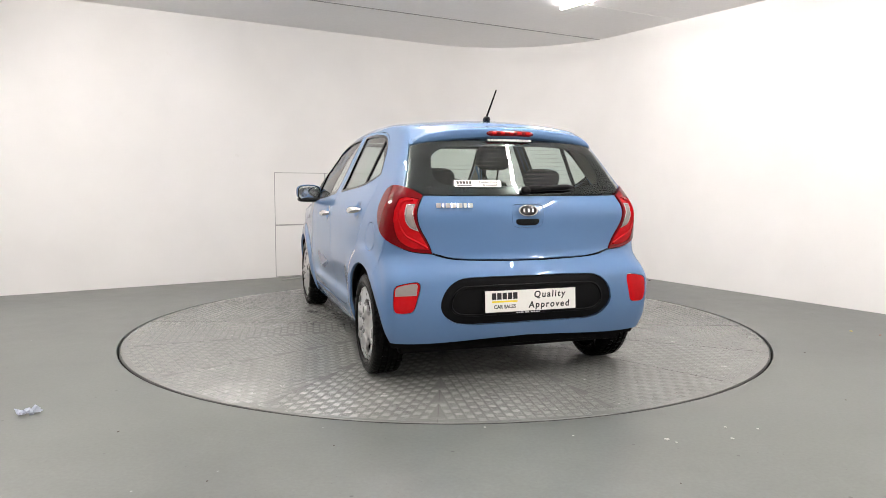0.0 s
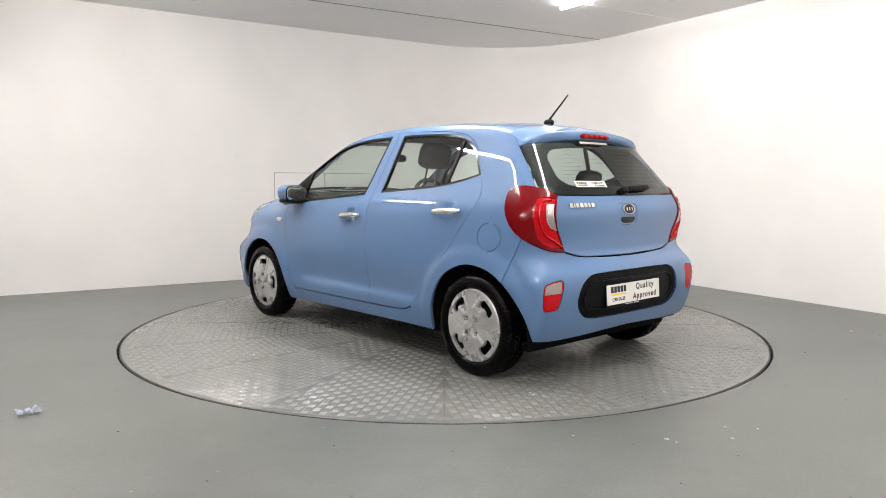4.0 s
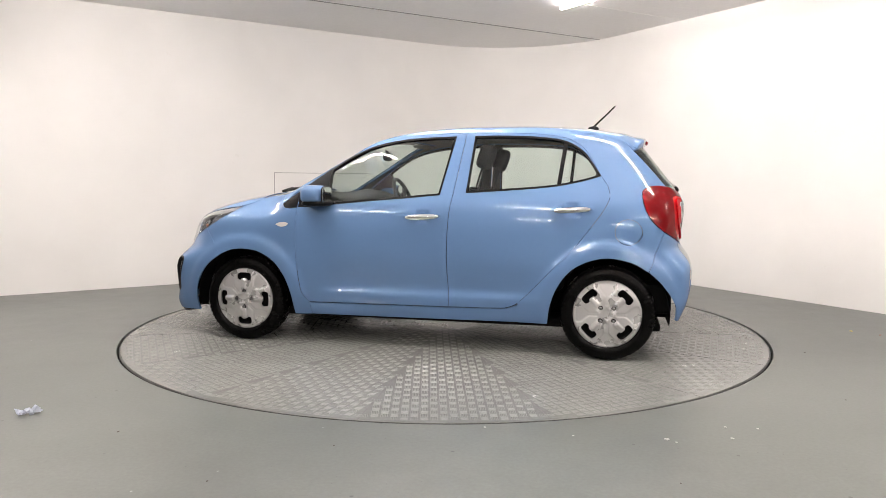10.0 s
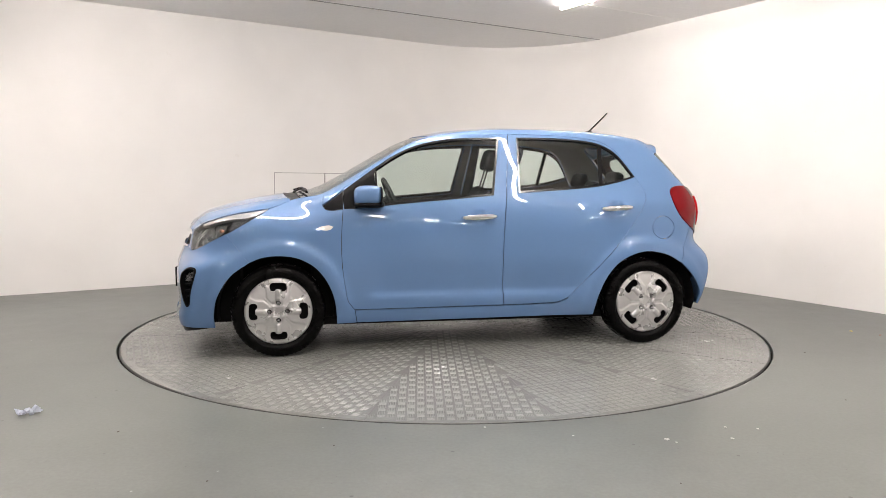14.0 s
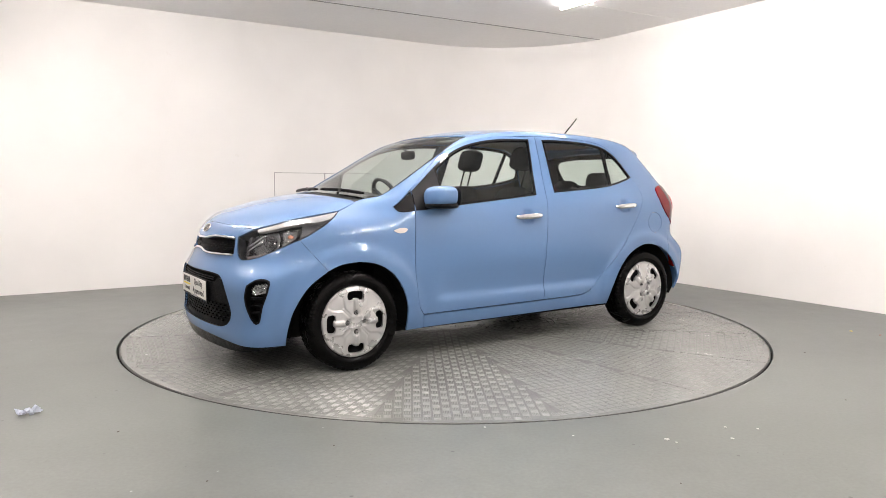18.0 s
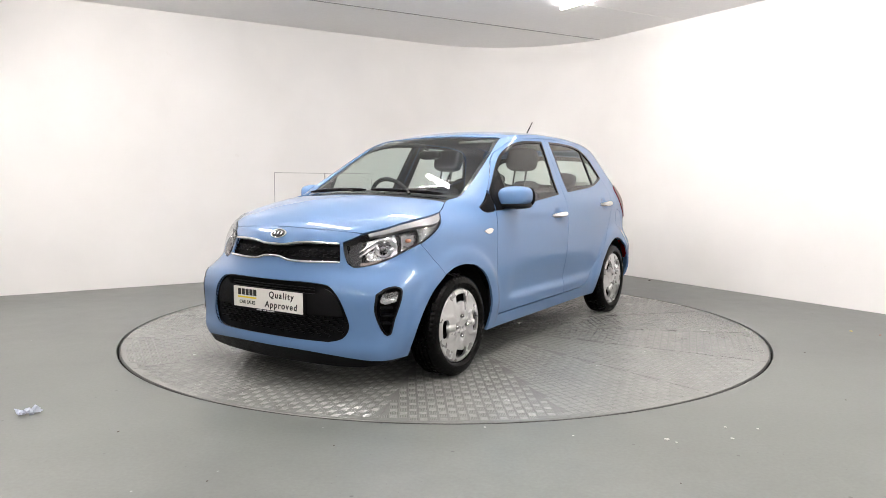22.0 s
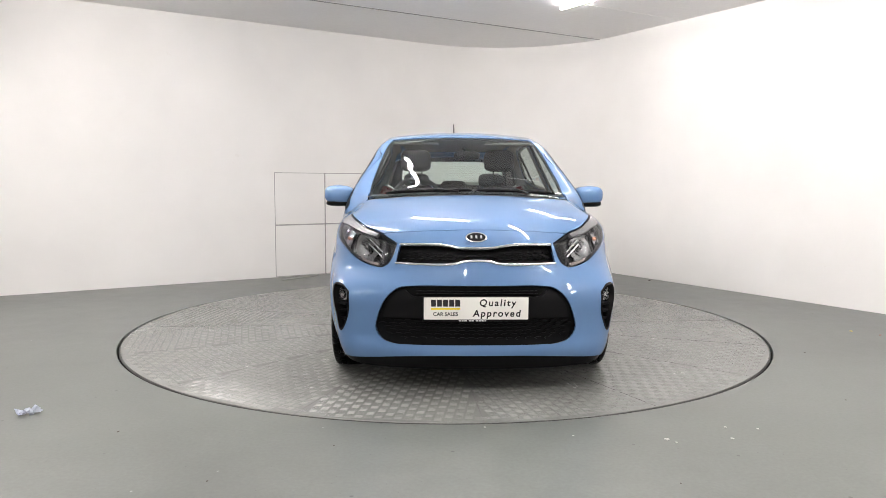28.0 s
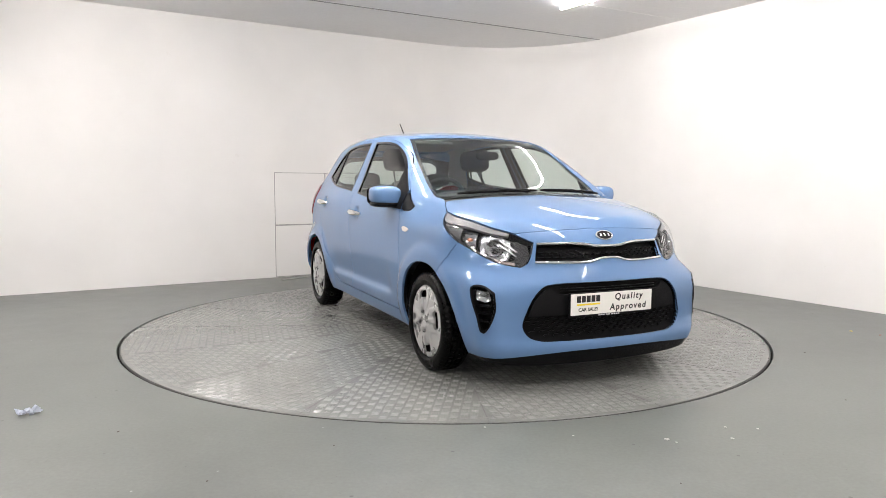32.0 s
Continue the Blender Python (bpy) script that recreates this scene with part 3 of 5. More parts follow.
def sheet(name, material, parent, poly, holes=(), mode=around, step=0.035, thick=0.014, lift=0.0, right=False, label="", shape=None, fine=None):
    """A panel of the car's skin inside an outline, with its edges folded inwards."""
    v, f = triangles(poly, holes, step, fine)
    p = mode(v[:, 0], v[:, 1])
    n = normals(p)
    p = p + n * lift
    if shape is not None:
        p = p + n * shape(v)[:, None]
    if right:
        p, n, f = p * (1, -1, 1), n * (1, -1, 1), f[:, ::-1]
    a, b, c = p[f[:, 0]], p[f[:, 1]], p[f[:, 2]]
    if np.mean(np.sum(np.cross(b - a, c - a) * n[f[:, 0]], 1)) < 0:
        f = f[:, ::-1]
    count = {}
    for t in f:
        for k in range(3):
            e = (int(t[k]), int(t[(k + 1) % 3]))
            count[e] = 1
    rim = [e for e in count if (e[1], e[0]) not in count]
    verts, faces, flat = p.tolist(), f.tolist(), len(f)
    if thick:
        top, low = {}, {}
        for e in rim:
            for i in e:
                if i not in top:
                    top[i] = len(verts); verts.append(p[i].tolist())
                    low[i] = len(verts); verts.append((p[i] - n[i] * thick).tolist())
        faces += [(top[e[1]], top[e[0]], low[e[0]], low[e[1]]) for e in rim]
    me = bpy.data.meshes.new(name)
    me.from_pydata(verts, [], faces)
    me.polygons.foreach_set("use_smooth", [True] * len(faces))
    me.update()
    if shape is None:
        own = []
        for poly_ in me.polygons:
            for vi in poly_.vertices:
                own.append(n[vi] if poly_.index < flat else poly_.normal)
        me.normals_split_custom_set([tuple(q) for q in own])
    me.materials.append(material)
    ob = new(name, me)
    ob.parent = parent
    return tagged(ob, label)

car = tagged(new("hatchback_car"), "light blue five-door hatchback car standing on the turntable", "car")
GAP = 0.0022

# lines of the panels, as (s, z)
DOOR_FRONT = [(.800, 1.030), (.800, .94), (.808, .86), (.816, .70), (.812, .56), (.796, .43), (.775, .33), (.735, .276)]
DOOR_LOW = [(.735, .276), (-.22, .283)]
PILLAR = [(-.22, .283), (-.209, .56), (-.211, .71), (-.222, .884), (-.237, .987), (-.262, 1.171), (-.291, 1.392)]
DOOR_TOP = [(-.291, 1.392), (.05, 1.374), (.213, 1.351), (.35, 1.314), (.473, 1.258), (.633, 1.153), (.800, 1.026)]
REAR_TOP = [(-.291, 1.392), (-.51, 1.388), (-.755, 1.377), (-.925, 1.350), (-1.02, 1.300), (-1.10, 1.213), (-1.165, 1.112), (-1.205, 1.058)]
REAR_EDGE = [(-1.205, 1.058), (-1.214, .99), (-1.175, .913), (-1.112, .826), (-.991, .671), (-.871, .545), (-.758, .426), (-.691, .356), (-.646, .318), (-.587, .294), (-.488, .287), (-.22, .283)]
GLASS_F = outline([(.598, .919), (.604, 1.158), (.471, 1.243), (.351, 1.299), (.215, 1.335), (.053, 1.357), (-.226, 1.368)][1:], [(-.226, 1.368), (-.154, .989)], [(-.154, .989), (.066, .968), (.387, .940), (.598, .919)], [(.598, .919), (.604, 1.158)])
SAIL = outline([(.798, 1.018), (.604, 1.158)], [(.604, 1.158), (.598, .919)], [(.598, .919), (.72, .908), (.800, .904)], [(.800, .904), (.798, 1.018)])
WIN_F = outline([(.798, 1.018), (.604, 1.158), (.471, 1.243), (.351, 1.299), (.215, 1.335), (.053, 1.357), (-.226, 1.368)], [(-.226, 1.368), (-.154, .989)], [(-.154, .989), (.066, .968), (.387, .940), (.598, .919), (.72, .908), (.800, .904)], [(.800, .904), (.798, 1.018)])
WIN_R = outline([(-.345, 1.369), (-.318, 1.003)], [(-.318, 1.003), (-.483, 1.014), (-.883, 1.048), (-1.126, 1.100)], [(-1.126, 1.100), (-1.166, 1.113)], [(-1.166, 1.113), (-1.095, 1.206), (-1.01, 1.288), (-.915, 1.335), (-.753, 1.360), (-.511, 1.370), (-.345, 1.369)])
ARCH_F = [(1.357, .582), (1.29, .611), (1.20, .622), (1.10, .612), (1.03, .585), (.962, .536), (.90, .45), (.86, .34), (.845, .186)]
ARCH_NOSE = [(1.357, .582), (1.449, .505), (1.516, .39), (1.555, .265), (1.575, .175)]
ARCH_R = [(-1.409, .545), (-1.34, .592), (-1.257, .616), (-1.18, .622), (-1.10, .606), (-1.03, .576), (-.973, .535), (-.905, .445), (-.86, .33), (-.839, .199)]
ARCH_TAIL = [(-1.409, .545), (-1.47, .475), (-1.53, .37), (-1.565, .25)]
HEAD_TOP = [(1.277, .907), (1.38, .893), (1.50, .874), (1.58, .857), (1.67, .832), (1.76, .811), (1.81, .793)]
HEAD_IN = [(1.81, .793), (1.888, .760)]
HEAD_SIDE = [(1.888, .760), (1.878, .70), (1.858, .655), (1.828, .636)]
HEAD_LOW = [(1.828, .636), (1.785, .640), (1.70, .662), (1.62, .698), (1.55, .728), (1.50, .752), (1.42, .800), (1.34, .855), (1.277, .907)]
TAIL_OUT = [(-1.567, 1.047), (-1.51, 1.055), (-1.447, 1.046), (-1.413, 1.022), (-1.402, .96), (-1.412, .90), (-1.448, .832), (-1.50, .782), (-1.57, .744), (-1.645, .714), (-1.724, .703)]
TAIL_IN = [(-1.724, .703), (-1.705, .76), (-1.676, .84), (-1.668, .92), (-1.678, 1.003)]
TAIL_TOP = [(-1.678, 1.003), (-1.62, 1.032), (-1.567, 1.047)]
COWL_EDGE = [(1.195, 0), (1.187, .20), (1.162, .42), (1.137, .56), (1.123, .616)]
SCREEN_LOW = [(1.105, 0), (1.10, .22), (1.085, .44), (1.065, .600)]
SCREEN_SIDE = [(.92, .606), (.80, .599), (.68, .581), (.49, .549), (.32, .510), (.235, .488)]
SCREEN_FOOT = [(1.065, .600), (.99, .606), (.92, .606)]
SCREEN_TOP = [(.235, .488), (.275, .25), (.295, 0)]
RAIL = [(.235, .488), (0, .495), (-.4, .495), (-.8, .492), (-1.1, .485), (-1.235, .478)]
SEAM_TOP = [(-1.235, .478), (-1.245, .505)]
HOOD_SIDE = [(1.123, .616), (1.18, .641), (1.243, .663)]
rail_sz = unroll(spline(SCREEN_SIDE) + spline(RAIL)[1:] + [(-1.245, .505)])
GATE_SEAM = [rail_sz[-1], (-1.365, 1.330), (-1.424, 1.272), (-1.515, 1.149), (-1.567, 1.047)]
hood_sz = unroll(spline(HOOD_SIDE))
corner_sz = unroll(spline(SCREEN_FOOT[::-1]) + [(1.10, .609), (1.123, .616)])

def fuel_ring(r):
    return [(-1.313 + r * math.cos(a), .778 + r * math.sin(a)) for a in np.linspace(0, 2 * math.pi, 40, endpoint=False)]

def side_panels(right):
    kw = dict(right=right)
    # front wing
    wing = outline(DOOR_FRONT[1:][::-1] + [(.800, .904)], [(.800, .904), (.87, .896), (.91, .902), (.928, .925)], [(.928, .925), corner_sz[0]]) + corner_sz[1:]
    wing += hood_sz[1:-1]
    wing += outline([hood_sz[-1], (1.277, .907)], HEAD_LOW[::-1][:6], [(1.50, .752), (1.357, .582)], ARCH_F, [(.845, .186), (.722, .190)], [(.722, .190), (.735, .276)])[:-1]
    sheet("front_wing", PAINT, car, inset(wing, GAP * .5), step=.02, fine=(.010, lambda q: (q[:, 1] > .90)), **kw)
    # black corner trim ahead of the door
    trim = outline([(.804, 1.010), (.804, .908)], [(.804, .908), (.87, .899), (.91, .905), (.924, .925)], [(.924, .925), (.88, .955), (.804, 1.010)])
    sheet("corner_trim", BLACK, car, trim, label="black plastic corner trim", **kw)
    # body side: windscreen pillar, roof rail, rear pillar and rear wing in one pressing
    pil = outline([(.9275, .930), (.88, .962), (.802, 1.026)]) + outline(DOOR_TOP[::-1], REAR_TOP, REAR_EDGE[:-5])[1:]
    pil += outline([(-.758, .426), (-.691, .356), (-.656, .327)], [(-.656, .327), (-.656, .20)], [(-.656, .20), (-.839, .199)], ARCH_R[::-1], [(-1.409, .545), (-1.50, .772)], [(-1.50, .782), (-1.448, .832), (-1.412, .90), (-1.402, .96), (-1.413, 1.022), (-1.447, 1.046), (-1.51, 1.055), (-1.567, 1.047)])[1:]
    pil += [q for q in outline(GATE_SEAM[::-1])][1:]
    pil += rail_sz[::-1][1:]
    keep = len(pil) - len(rail_sz) + 1
    narrow = (.009, lambda q: (q[:, 1] > 1.372) | ((q[:, 0] > 0) & (q[:, 1] > .93)))
    sheet("side_frame", PAINT, car, inset(pil, GAP * .3)[:keep] + pil[keep:], fine=narrow, holes=[fuel_ring(.0775)], step=0.02, **kw)
    sheet("inner_trim", LINER, car, inset(pil, .004)[:keep] + pil[keep:], lift=-.022, thick=0, step=.05, fine=narrow, **kw)
    sheet("fuel_flap", PAINT, car, fuel_ring(.0738), step=0.02, label="round blue fuel filler flap", **kw)
    # sill
    sill = outline([(.722, .190), (.735, .272)], [(.735, .272), (-.22, .279), (-.488, .283), (-.587, .290), (-.646, .314), (-.653, .320)], [(-.653, .320), (-.653, .20)], [(-.653, .20), (0, .195), (.722, .190)])
    sheet("sill", PAINT, car, [(-.6568 if s < -.64 else s, z) for s, z in inset(sill, GAP)], **kw)
    # doors
    fd = sheet("front_door", PAINT, car, door_inset(outline(DOOR_FRONT, DOOR_LOW, PILLAR, DOOR_TOP)), holes=[WIN_F], step=0.016, **kw)
    rd = sheet("rear_door", PAINT, car, inset(outline(PILLAR, REAR_TOP, REAR_EDGE), GAP), holes=[WIN_R], step=0.016, **kw)
    sheet("door_lining", DASH, fd, inset(outline(DOOR_FRONT, DOOR_LOW, PILLAR, DOOR_TOP), .006), holes=[inset(WIN_F, -.002)], lift=-.022, thick=0, step=.035, **kw)
    sheet("door_lining", DASH, rd, inset(outline(PILLAR, REAR_TOP, REAR_EDGE), .006), holes=[inset(WIN_R, -.002)], lift=-.022, thick=0, step=.035, **kw)
    sheet("mirror_base", BLACK, fd, inset(SAIL, .001), lift=.002, label="black plastic corner behind the mirror", **kw)
    sheet("window_seal", GLOSS_BLACK, fd, inset(GLASS_F, .001), holes=[inset(GLASS_F, .013)], lift=.001, thick=.02, **kw)
    sheet("window_pane", GLASS, fd, inset(GLASS_F, .012), lift=-.006, thick=0, step=.06, **kw)
    sheet("window_seal", GLOSS_BLACK, rd, inset(WIN_R, .001), holes=[inset(WIN_R, .013)], lift=.001, thick=.02, **kw)
    sheet("window_pane", GLASS, rd, inset(WIN_R, .012), lift=-.006, thick=0, step=.06, **kw)
    bar = outline([(-.915, 1.340), (-.939, 1.332)], [(-.939, 1.332), (-.905, 1.052)], [(-.905, 1.052), (-.880, 1.049)], [(-.880, 1.049), (-.915, 1.340)])
    sheet("divider_bar", BLACK, rd, bar, lift=-.001, step=.02, **kw)
    for door, (hx, hz), tilt in ((fd, HANDLES[0], -.045), (rd, HANDLES[1], -.05)):
        path, rad = [], []
        for k in np.linspace(-1, 1, 15):
            q = around([hx + .115 * k], [hz + tilt * .115 * k])[0]
            out = .030 * (1 - abs(k) ** 4) + .004
            path.append((q[0], (q[1] if abs(k) > .45 else around([hx + .06], [hz])[0][1]) + out, q[2]))
            rad.append(.0170 * (1 - .5 * abs(k) ** 3))
        bm = sweep(bmesh.new(), path, rad, n=12, flat=1.15)
        if right:
            bmesh.ops.scale(bm, vec=(1, -1, 1), verts=bm.verts)
        bmesh.ops.recalc_face_normals(bm, faces=bm.faces)
        part("door_handle", bm, CHROME, door, "chrome door handle", smooth=True)
    # side repeater lamp
    rep = outline([(.958, .790), (.93, .801), (.885, .805), (.864, .797)], [(.864, .797), (.88, .781), (.92, .775), (.958, .790)], per=.008)
    sheet("side_repeater", WHITE_LENS, car, rep, lift=.005, thick=.01, step=.012, label="small clear side indicator lamp", **kw)
    # wheel arch liner
    for wx in (1.2, -1.2):
        bm = bmesh.new()
        prev = None
        for a in np.linspace(radians(-9), radians(189), 40):
            r = .368
            x, z = wx + r * math.cos(a), .27 + r * math.sin(a)
            out = min(.742, side_y(x, z) - .014)
            ring = [bm.verts.new((x, y, z)) for y in (.40, .52, out)]
            if prev:
                for i in range(2):
                    bm.faces.new((prev[i], ring[i], ring[i + 1], prev[i + 1]))
            prev = ring
        c = [bm.verts.new((wx + .37 * math.cos(a), .40, .27 + .37 * math.sin(a))) for a in np.linspace(radians(-9), radians(189), 40)]
        bm.faces.new(c)
        if right:
            bmesh.ops.scale(bm, vec=(1, -1, 1), verts=bm.verts)
        part("wheel_arch_liner", bm, UNDER, car)

for right in (False, True):
    side_panels(right)

# ---- front ----
LOW_GRILLE = mirrored(outline([(FRONT, .262), (2.0, .261), (1.93, .264), (1.87, .287), (1.842, .34), (1.86, .42), (1.895, .50), (1.94, .545), (2.0, .556), (FRONT, .560)]), FRONT)
UP_GRILLE = mirrored(outline([(FRONT, .680), (2.25, .677), (2.20, .665), (2.14, .660), (1.896, .660)], [(1.896, .660), (1.898, .70), (1.904, .752)], [(1.904, .752), (2.10, .754), (2.17, .748), (2.22, .741), (FRONT, .739)]), FRONT)
FOG = outline([(1.738, .515), (1.69, .545), (1.64, .552), (1.610, .540), (1.612, .50), (1.647, .393), (1.668, .315), (1.685, .308), (1.71, .335), (1.745, .43), (1.738, .515)])
FOG = [(1.676 + .84 * (s - 1.676), z) for s, z in FOG]
FOG_R = [(2 * FRONT - s, z) for s, z in FOG]
LEAD = [(1.678, .472), (1.725, .33), (1.758, .17), (1.77, 0)]
lead_sz = unroll(spline(LEAD))
lead_sz[-1] = (FRONT, lead_sz[-1][1])
nose = outline([(FRONT, .208), (2.1, .206), (1.93, .196), (1.83, .187), (1.70, .178), (1.575, .175)], ARCH_NOSE[::-1], [(1.357, .582), (1.50, .752)], HEAD_LOW[:6][::-1], HEAD_SIDE[::-1], HEAD_IN[::-1], [(1.81, .793), lead_sz[0]])
nose += lead_sz[1:]
sheet("front_bumper", PAINT, car, inset(mirrored(nose, FRONT), GAP * .3), holes=[LOW_GRILLE, UP_GRILLE, FOG, FOG_R], step=.02)
lip = outline([(FRONT, .130), (2.0, .130), (1.86, .132), (1.74, .144), (1.60, .170)], [(1.60, .172), (1.70, .176), (1.83, .184), (1.93, .193), (2.1, .203), (FRONT, .205)])
sheet("chin_spoiler", BLACK, car, mirrored(lip, FRONT), lift=-.006, thick=.05, label="black plastic chin under the front bumper")
hood_half = outline(COWL_EDGE, HOOD_SIDE)
top_plan = [tuple(q[:2]) for q in around(np.array([q[0] for q in spline(HEAD_TOP)[1:]]), np.array([q[1] for q in spline(HEAD_TOP)[1:]]))]
hood_half += [q for q in top_plan if q[0] < 1.672] + spline(LEAD)
sheet("bonnet", PAINT, car, inset([(a, b) for a, b in hood_half] + [(a, -b) for a, b in hood_half[::-1] if b > 1e-4], GAP * .8), mode=above, step=.04)

def plan_mirrored(half):
    return half + [(a, -b) for a, b in half[::-1] if abs(b) > 1e-4]

cowl = outline(COWL_EDGE, [(1.123, .616), (1.065, .600)], SCREEN_LOW[::-1])
sheet("scuttle", BLACK, car, inset(plan_mirrored(cowl), .001), mode=above, step=.04, lift=-.006, label="black plastic scuttle panel")
screen = plan_mirrored(outline(SCREEN_TOP[::-1], SCREEN_SIDE[::-1] + SCREEN_FOOT[::-1][1:], SCREEN_LOW[::-1]))
clear = plan_mirrored(outline([(.325, 0), (.305, .25), (.270, .465)], [(.270, .465), (.34, .486), (.49, .522), (.68, .556), (.80, .575), (.90, .584), (.985, .584)], [(.985, .584), (1.015, .43), (1.035, .22), (1.042, 0)]))
ws = sheet("windscreen", GLASS, car, inset(screen, .004), mode=above, step=.06, lift=-.003, thick=0, label="wide tinted windscreen")
sheet("windscreen_border", GLOSS_BLACK, ws, inset(screen, .003), holes=[clear], mode=above, step=.04, lift=-.0045, thick=0)
roof_half = outline(SCREEN_TOP[::-1], RAIL) + outline([(-1.235, .478), (-1.245, .505)], [(-1.245, .505), (-1.24, .40), (-1.235, 0)])[1:]
sheet("roof", PAINT, car, inset(plan_mirrored(roof_half), .0006), mode=above, step=.05, thick=.012)

# ---- rear ----
INSERT = mirrored(outline([(REAR, .337), (-2.0, .336), (-1.913, .337), (-1.845, .353), (-1.80, .40), (-1.79, .45), (-1.82, .535), (-1.875, .578), (-2.0, .588), (REAR, .590)]), REAR)
REFLECTOR = outline([(-1.626, .556), (-1.66, .567), (-1.697, .570), (-1.708, .556), (-1.701, .49), (-1.680, .420), (-1.662, .410), (-1.625, .411), (-1.612, .424), (-1.611, .49), (-1.616, .545), (-1.626, .556)], per=.008)
REFLECTOR_R = [(2 * REAR - s, z) for s, z in REFLECTOR]
tailb = outline([(REAR, .262), (-2.0, .252), (-1.82, .243), (-1.65, .240), (-1.565, .250)], ARCH_TAIL[::-1], [(-1.409, .545), (-1.50, .772)], [(-1.50, .782), (-1.57, .744), (-1.645, .714), (-1.724, .703)], [(-1.724, .703), (-1.76, .690), (-1.82, .677), (-2.1, .665), (REAR, .663)])
sheet("rear_bumper", PAINT, car, inset(mirrored(tailb, REAR), GAP), holes=[INSERT, REFLECTOR, REFLECTOR_R], step=.02)
gate = outline([(REAR, .669), (-2.1, .671), (-1.82, .682), (-1.726, .707)], TAIL_IN, [(-1.678, 1.003), (-1.85, 1.001), (REAR, 1.000)])
HANDLE_CUP = [(REAR + .115 * math.copysign(abs(math.cos(a)) ** .35, math.cos(a)) * (1 + .10 * math.sin(a)), .896 + .062 * math.copysign(abs(math.sin(a)) ** .35, math.sin(a))) for a in np.linspace(0, 2 * math.pi, 64, endpoint=False)]
tg = sheet("tailgate", PAINT, car, inset(mirrored(gate, REAR), GAP * .8), holes=[HANDLE_CUP], step=.03)
RGLASS = mirrored(outline([(REAR, 1.003), (-1.85, 1.004), (-1.678, 1.007)], [(-1.678, 1.007), (-1.62, 1.034), (-1.571, 1.049)], [(-1.571, 1.049), (-1.519, 1.149), (-1.429, 1.269)], [(-1.429, 1.269), (-1.55, 1.290), (-1.68, 1.300), (-1.9, 1.311), (REAR, 1.317)]), REAR)
RCLEAR = mirrored(outline([(REAR, 1.052), (-1.85, 1.053), (-1.74, 1.068), (-1.69, 1.10), (-1.652, 1.16), (-1.626, 1.212), (-1.645, 1.245), (-1.80, 1.265), (REAR, 1.271)]), REAR)
rg = sheet("rear_window", DARK_GLASS, tg, inset(RGLASS, .004), lift=-.002, thick=0, step=.05, label="dark tinted rear window")
sheet("window_border", GLOSS_BLACK, tg, inset(RGLASS, .003), holes=[RCLEAR], lift=-.0035, thick=0, step=.03)

half_ = outline([(REAR, 1.320), (-1.9, 1.314), (-1.68, 1.303), (-1.55, 1.293), (-1.427, 1.273)], [(-1.427, 1.273), (-1.368, 1.329), (rail_sz[-1][0] - .003, rail_sz[-1][1])], [(rail_sz[-1][0] - .003, rail_sz[-1][1]), (-1.45, 1.352), (-1.7, 1.350), (REAR, 1.356)])
sheet("gate_top", PAINT, tg, mirrored(half_, REAR), step=.03)

def spoiler():
    """A thin wing over the rear window, fading into the rear pillars."""
    bm = bmesh.new()
    rows = []
    for k in np.linspace(-1, 1, 41):
        y = k * .535
        fade = max(1 - max(abs(k) - .82, 0) / .18, 0) ** .7
        edge_x = -1.408 + .17 * y * y - .022 * fade
        xs = np.linspace(-1.228, edge_x + .012, 9)
        t = above(np.maximum(xs, -1.33), np.full(9, y))
        line = []
        for i, x in enumerate(xs):
            z = t[i][2] - .20 * max(-1.33 - x, 0) + .004 * min(i, 1) * fade
            line.append((x, y, z))
        zc = line[-1][2]
        line += [(edge_x + .003, y, zc - .004), (edge_x, y, zc - .010), (edge_x + .004, y, zc - .034 * fade - .012), (edge_x + .012, y, zc - .040 * fade - .012)]
        line += [(edge_x + .05 * fade + .02, y, zc - .012 - .042 * fade)]
        rows.append([bm.verts.new(p) for p in line])
    for a, b in zip(rows, rows[1:]):
        for i in range(len(a) - 1):
            bm.faces.new((a[i], a[i + 1], b[i + 1], b[i]))
    for r in (rows[0], rows[-1]):
        bm.faces.new(r)
    bmesh.ops.recalc_face_normals(bm, faces=bm.faces)
    ob = part("roof_spoiler", bm, PAINT, tg, "blue roof spoiler", smooth=True)
    ob.data.set_sharp_from_angle(angle=radians(50))
    return ob
spoiler()


# ---- lamps ----
def skin_frame(s, z, lift=0.0, right=False):
    """A pose on the skin: its Z points outwards, its Y up."""
    p = around([s], [z])
    n = Vector(normals(p)[0])
    p = Vector(p[0]) + n * lift
    if right:
        p.y, n.y = -p.y, -n.y
    y = (Vector((0, 0, 1)) - n * n.z).normalized()
    x = y.cross(n)
    m = Matrix((x, y, n)).transposed().to_4x4()
    m.translation = p
    return m

HEAD = outline(HEAD_TOP, HEAD_IN, HEAD_SIDE, HEAD_LOW)

